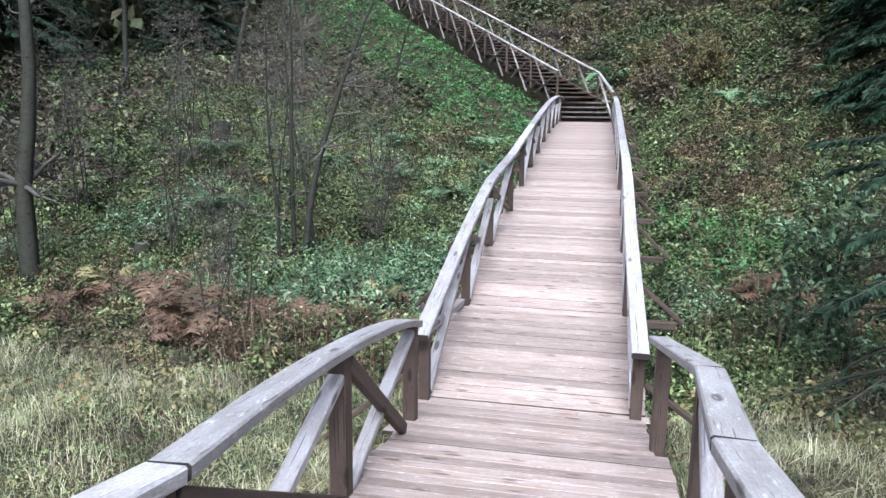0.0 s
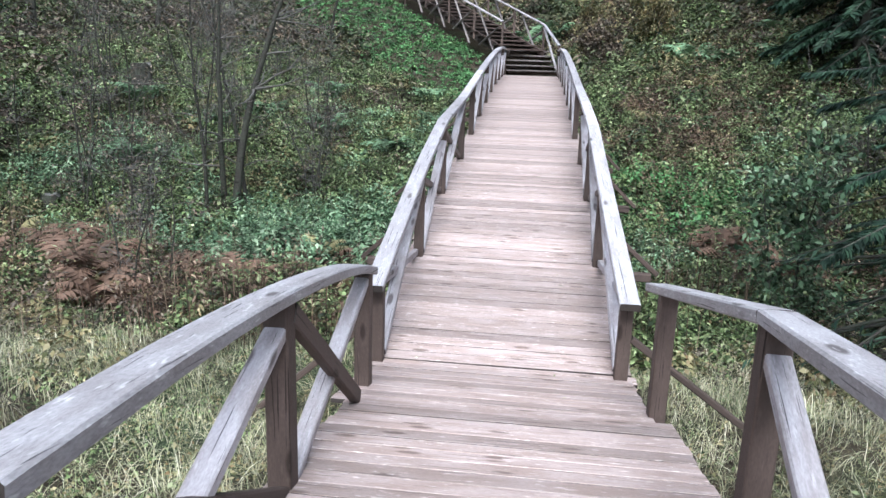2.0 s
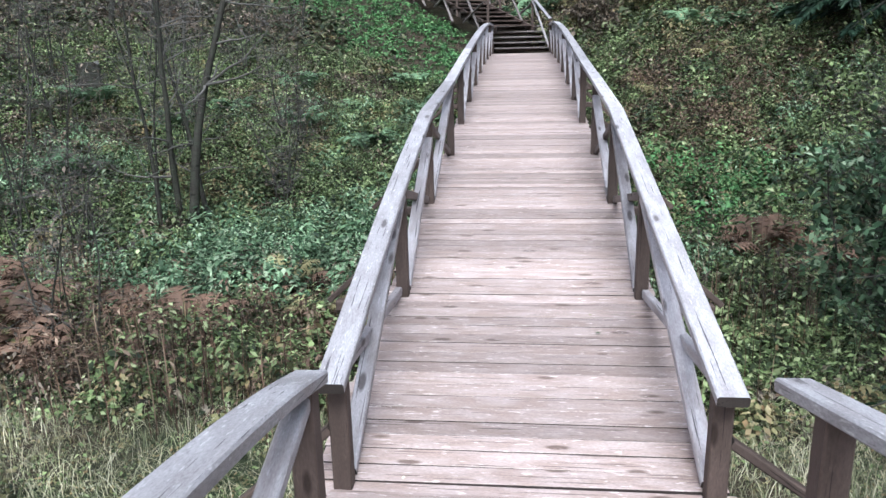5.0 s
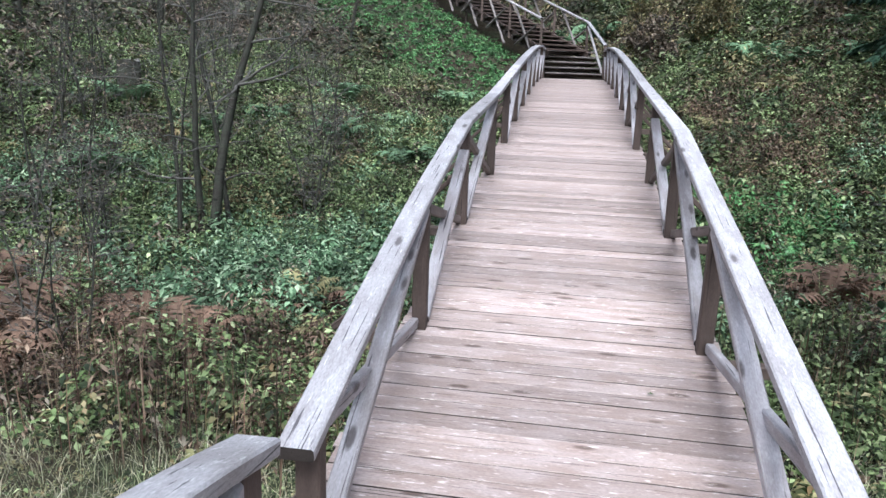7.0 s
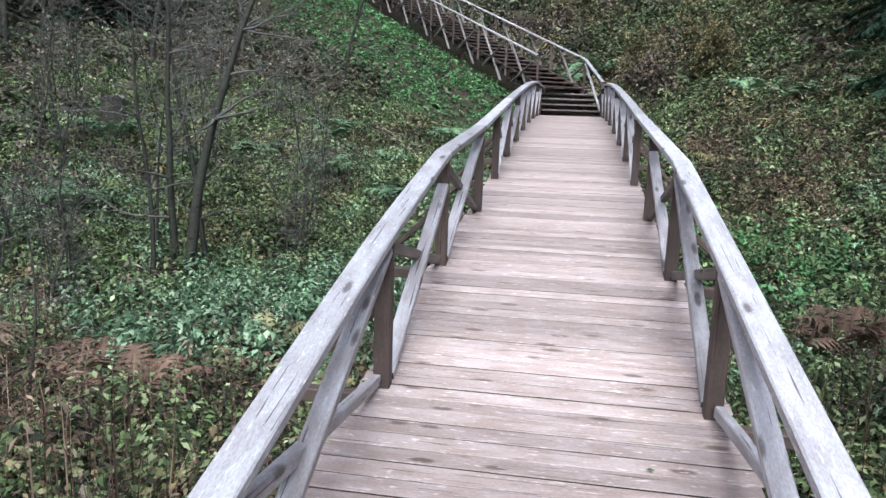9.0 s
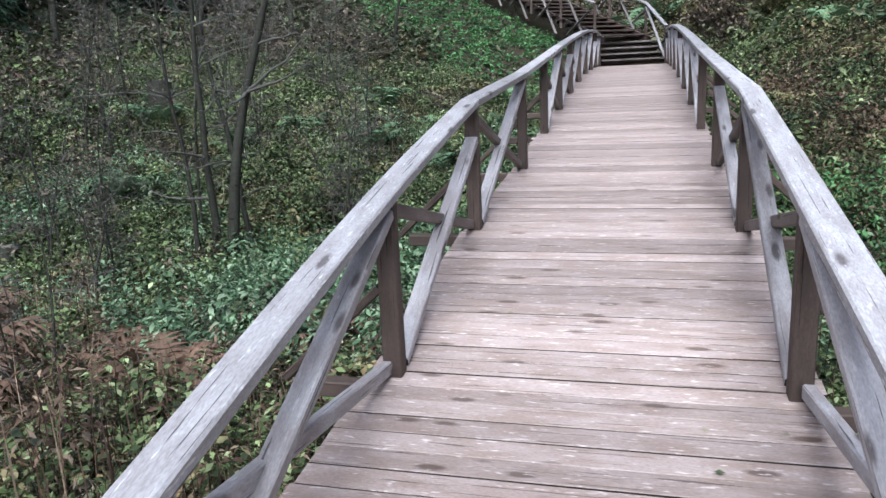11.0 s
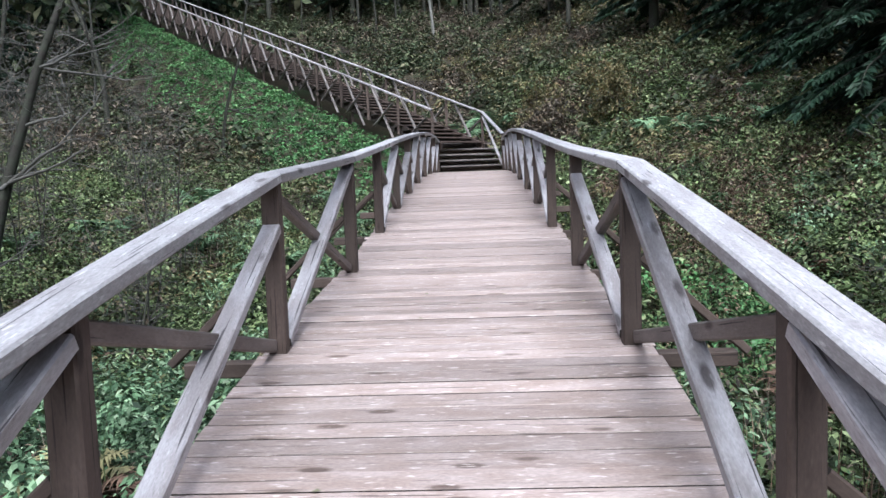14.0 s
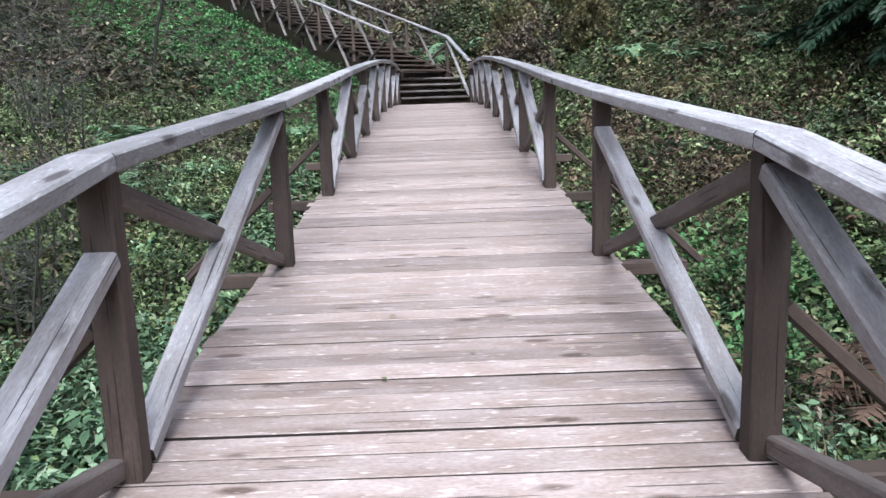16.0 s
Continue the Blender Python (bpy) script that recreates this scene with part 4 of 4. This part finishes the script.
def spruce(label, x, y, height, radius, seed, low=0.06, dead=0.0, fine=False):
    """A spruce: straight trunk, tiers of drooping branches hung with needle twigs."""
    r = np.random.default_rng(seed)
    t = thing("spruce_tree", label, "tree", (x, y, float(ground_z(x, y))), "spruces in the ravine")
    part("trunk", tube([[((0, 0, height * i / 8 - 0.1), 0.02 + height * 0.014 * (1 - i / 8)) for i in range(9)]], M_BARK, "trunk"), M_BARK, t)
    br, C, S, O = [], [], [], []
    nb = int(height * (18 if dead else 17))
    for k in range(nb):
        f = low + (1 - low) * (k / nb) ** 1.0
        L = radius * (1 - f) ** 0.8 * r.uniform(0.7, 1.1) + 0.15
        a = r.uniform(0, 2 * np.pi)
        b = limb(r, (0, 0, f * height), (np.cos(a), np.sin(a), 0.25 - 0.55 * (1 - f)), L, 0.03 * (1 - f) + 0.008, 0.04, 8, 0.03)
        br.append(b)
        m = int(((300 if fine else 110) if f > dead else 14) * L)
        u = r.uniform(0.12, 1, m) ** 0.8 * 7.99
        i = u.astype(int)
        P = np.array([q for q, _ in b])
        p = P[i] + (P[np.minimum(i + 1, 8)] - P[i]) * (u - i)[:, None]
        d = P[-1] - P[0]; d /= np.linalg.norm(d)
        sd_ = np.cross(d, [0, 0, 1.0])
        o = d * 0.7 + sd_ * r.choice([-1, 1], m)[:, None] * r.uniform(0.3, 1.2, (m, 1)) + np.array([0, 0, -0.55]) * r.uniform(0, 1.3, (m, 1))
        s = r.uniform(0.08, 0.2, m) * (1.0 if fine else 1.9) * (1 - 0.3 * f)
        o = o / np.linalg.norm(o, axis=1, keepdims=True)
        C.append(p + o * s[:, None] * 0.5); S.append(s); O.append(o)
    part("limb_frame", tube(br, M_BARK, "branches"), M_BARK, t)
    C, S, O = np.concatenate(C), np.concatenate(S), np.concatenate(O)
    part("crown", leaf_mesh("crown", C, S, O, r.normal(0, 0.6, (len(C), 3)) + np.array([0, 0, 1]), L_SPRUCE, 0.2 if fine else 0.28), L_SPRUCE, t)
    return t


bare_tree("dark bare tree with several thin stems", -6.05, 1.75, 8, 0.085, 33, (0.02, 0.02), 4, 18, None, 260, L_BROWN, 0.065, [(0, 0, 0.13, 0.1), (-0.25, 0.1, 0.0, 0.07), (-0.62, 0, -0.02, 0.045), (0.1, 0.5, -0.05, 0.055), (-0.9, 0.7, 0.03, 0.03)])
bare_tree("grey trunk of a large tree with dead twigs", -10.4, -1.6, 13, 0.19, 22, (-0.02, 0), 1, 14)
bare_tree("thin bare saplings in a clump", -5.3, -3.2, 2.6, 0.022, 23, (0.05, 0), 5, 10, None, 160, L_BROWN)
bare_tree("bare shrub with grey twigs and few leaves", -8.8, 1.6, 4.5, 0.03, 24, (0, 0), 5, 18, None, 900, L_BROWN)
bare_tree("bare shrub with grey twigs and few leaves", -10.5, 5.0, 5.5, 0.045, 25, (0, 0), 4, 20, None, 900, L_BROWN)
bare_tree("slim grey tree on the green slope", -8.3, 17.2, 9, 0.09, 26, (0.06, 0), 1, 14)
bare_tree("slim grey tree on the wooded slope", -13.5, 20, 12, 0.13, 27, (0, 0), 1, 20)
bare_tree("thin sapling with pale leaves by the bridge", 3.75, -1.9, 3.5, 0.03, 28, (0.0, 0), 3, 22, None, 2600, L_TEAL, 0.11)
bare_tree("slim tree by the bridge hung with green leaves", 4.9, 1.0, 4.2, 0.03, 29, (0.02, 0), 2, 16, None, 900, L_GREEN, 0.09)
bare_tree("orange-leaved shrub beside the stairs", 2.4, 19.0, 2.6, 0.03, 30, (0, 0), 7, 16, None, 4200, L_YELLOW, 0.12)
bare_tree("brown-leaved shrub beside the end of the bridge", 2.4, 17.0, 2.1, 0.025, 31, (0, 0), 7, 16, None, 2600, L_BROWN, 0.12)
bare_tree("brown-leaved shrub beside the end of the bridge", 4.6, 18.4, 2.6, 0.025, 32, (0, 0), 7, 16, None, 3600, L_YELLOW, 0.12)
for i, (tx, ty, th) in enumerate([(-7.8, 5.5, 4.5), (-5.6, 6.2, 3.6), (-9.8, 8.5, 5.0), (-12, 2.5, 5.0), (-12.5, 7.5, 5.5), (-4.6, 3.6, 2.6), (-7.4, 0.4, 2.6), (-11.3, -0.5, 4.0), (-8.3, 11.0, 4.5), (-11, 12.5, 5.0), (-14.5, 4.5, 6.0), (8.2, 5.2, 3.6), (6.4, 3.4, 3.0)]):
    bare_tree("grey twiggy shrub almost without leaves", tx, ty, th, 0.03, 80 + i, (0, 0), 5, 20, None, 420, L_BROWN)
for i, (tx, ty, th, tm) in enumerate([(-2.5, 42, 14, M_BIRCH), (-6.5, 44, 14, M_BARK), (5.5, 37, 14, M_BARK), (9.6, 34, 15, M_BIRCH), (10.0, 34.6, 15, M_BIRCH), (11.6, 38, 15, M_BIRCH),
                                      (-12, 46, 14, M_BARK), (1.5, 48, 15, M_BARK), (15, 40, 15, M_BARK), (-22, 40, 15, M_BARK), (-28, 34, 15, M_BARK), (-18, 28, 14, M_BARK), (-16, 10, 12, M_BARK), (-14, 14, 12, M_BARK), (20, 30, 15, M_BARK)]):
    bare_tree("tall thin forest tree on the hill", tx, ty, th, 0.11 + 0.02 * (i % 3), 40 + i, (0.01, 0), 1, 8, tm)
spruce("dark green spruce with drooping branches", 8.2, 0.2, 11, 2.9, 61, 0.06, 0.0, True)
spruce("dark spruce beside the ramp with dead lower branches", 4.6, -5.2, 12, 2.4, 66, 0.08, 0.2, True)
spruce("dark green spruce on the slope", 11.5, 6.5, 13, 3.0, 62)
spruce("dark green spruce beside the undergrowth", 8.9, 9.6, 13, 2.8, 67)
spruce("dark green spruce on the slope", 10.5, 16.5, 14, 3.2, 68)
spruce("dark green spruce on the slope", 16.5, 9.5, 15, 3.4, 69)
spruce("dark green spruce on the slope", 13.5, 13.5, 14, 3.2, 63)
spruce("dark green spruce on the slope", 14.5, 20, 15, 3.2, 64)
for i, (sx, sy) in enumerate([(8.5, 29), (14, 27), (18, 24), (20, 16), (5, 41), (12, 37), (19, 33), (-9, 50), (2, 54), (10, 48), (17, 44), (-20, 48), (-26, 42), (-32, 36), (-20, 22), (-22, 12), (-18, 2), (24, 28)]):
    spruce("dark green spruce of the hillside wood", sx, sy, 16, 3.3, 200 + i, 0.12)
spruce("dark green spruce on the slope", 11.0, 24, 15, 3.0, 65)

def stump(x, y, r, h):
    """A broken mossy stump with flared foot and a pale torn top."""
    t = thing("tree_stump", "mossy broken tree stump with a pale top", "stump", (x, y, float(ground_z(x, y))))
    q = np.random.default_rng(3)
    bm = bmesh.new()
    rings = []
    for i, (zz, k) in enumerate([(-0.1, 1.5), (0.08, 1.2), (0.3 * h, 1.0), (0.8 * h, 0.95), (h, 0.93)]):
        rings.append([bm.verts.new((r * k * math.cos(a) * (1 + 0.08 * math.sin(3 * a)), r * k * math.sin(a), zz + (q.uniform(-0.06, 0.1) if i == 4 else 0))) for a in np.linspace(0, 2 * np.pi, 14, endpoint=False)])
    for a, b in zip(rings, rings[1:]):
        for j in range(14):
            bm.faces.new((a[j], a[(j + 1) % 14], b[(j + 1) % 14], b[j]))
    me = bpy.data.meshes.new("trunk")
    bm.to_mesh(me)
    part("trunk", me, M_BARK, t)
    bm2 = bmesh.new()
    bm2.faces.new([bm2.verts.new(v.co * 0.995) for v in rings[-1]])
    me2 = bpy.data.meshes.new("cut_top")
    bm2.to_mesh(me2)
    part("cut_top", me2, M_BIRCH, t, None, "pale torn wood")


stump(-11.2, 7.7, 0.3, 0.9)
stump(-9.8, 1.2, 0.2, 0.45)

# far woods that close the view; unseen stretches at the sides added to block skylight
n = 76000
fa_, fr = rng.uniform(0, 2 * np.pi, n), rng.uniform(0, 1, n)
fx = np.where(fr < 0.6, rng.uniform(-75, 75, n), np.where(fr < 0.8, -rng.uniform(22, 60, n), rng.uniform(20, 60, n)))
fy = np.where(fr < 0.6, rng.uniform(52, 92, n), rng.uniform(-40, 55, n))
ok = clear(fx, fy)
fx, fy = fx[ok], fy[ok]
cl = len(fx)
fh = rng.uniform(0.5, 22, cl)
cent = np.stack([fx, fy, ground_z(fx, fy) + fh], 1)
k = 5
cc = np.repeat(cent, k, 0) + rng.normal(0, 0.5, (cl * k, 3))
tagged(new("far_woods", leaf_mesh("far_woods", cc, rng.uniform(0.45, 1.2, cl * k), rng.normal(0, 1, (cl * k, 3)), rng.normal(0, 0.6, (cl * k, 3)) + np.array([0, 0, 1.0]), L_DARK, 0.6)),
       "dark mixed woods closing the top of the hill, with unseen side stretches added for shade", "woods", kind="stuff")
tr = []
r9 = np.random.default_rng(5)
for _ in range(420):
    q = r9.uniform(0, 1)
    wx = r9.uniform(-70, 70) if q < 0.7 else r9.choice([-1, 1]) * r9.uniform(20, 50)
    wy = r9.uniform(46, 85) if q < 0.7 else r9.uniform(-30, 50)
    wz = float(ground_z(wx, wy))
    if not clear(np.array([wx]), np.array([wy]))[0]:
        continue
    rr = r9.uniform(0.08, 0.2)
    tr.append([((wx, wy, wz - 0.2), rr), ((wx + r9.normal(0, 0.3), wy, wz + 8), rr * 0.8), ((wx + r9.normal(0, 0.5), wy, wz + 18), rr * 0.3)])
tagged(new("far_trunks", tube(tr, M_BARK, "far_trunks")), "straight grey trunks of the far woods", "woods", kind="stuff")

# ---------------------------------------------------------------- planks of the decks
PITCH = 0.145


def planks(owner, x0, x1, y0, y1, seed, lift=0.0):
    r = np.random.default_rng(seed)
    meshes = []
    for i in range(3):
        me = beam_mesh(x1 - x0 - 0.01 * i, 0.1375 + 0.0015 * i, 0.032, M_BOARD, 0.003)
        # plank sides near-black: shade of the gaps put into their colour
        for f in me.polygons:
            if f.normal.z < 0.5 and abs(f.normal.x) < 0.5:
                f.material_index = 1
        meshes.append(me)
    y = y1 - PITCH / 2 - int((y1 - y0) / PITCH) * PITCH
    while y < y1 - 0.03:
        z = deck_z(y)
        slope = math.atan2(deck_z(y + 0.05) - deck_z(y - 0.05), 0.1)
        m = Matrix.Translation(((x0 + x1) / 2 + r.normal(0, 0.007), y, z + lift - 0.016 + r.normal(0, 0.002))) @ Matrix.Rotation(slope + r.normal(0, 0.009), 4, "X") @ Matrix.Rotation(r.normal(0, 0.0015), 4, "Z")
        if r.uniform() < 0.5:
            m = m @ Matrix.Rotation(math.pi, 4, "Z")
        part("plank", meshes[int(r.integers(0, 3))], M_BOARD, owner, m)
        y += PITCH + ((0.018 if owner is bridge else 0) if any(abs(y + PITCH / 2 - q) < PITCH / 2 for q in (-2.24, 0.04, 4.2, 8.3)) else 0)


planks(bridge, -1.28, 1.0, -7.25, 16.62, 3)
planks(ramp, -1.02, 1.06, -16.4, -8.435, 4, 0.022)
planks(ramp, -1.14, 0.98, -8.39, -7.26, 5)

# a few small leaves blown onto the planks
lr2 = np.random.default_rng(77)
k = 46
lx, ly = lr2.uniform(-1.0, 0.8, k), lr2.uniform(-10, 9, k)
lz = np.array([deck_z(v) for v in ly]) + 0.012
tagged(new("blown_leaves", leaf_mesh("blown_leaves", np.stack([lx, ly, lz], 1), lr2.uniform(0.025, 0.05, k), np.stack([lr2.normal(0, 1, k), lr2.normal(0, 1, k), 0 * lx], 1), np.tile([0, 0, 1.0], (k, 1)), L_STRAW, 0.6)),
       "small dry leaves scattered on the planks", "leaves", kind="stuff")
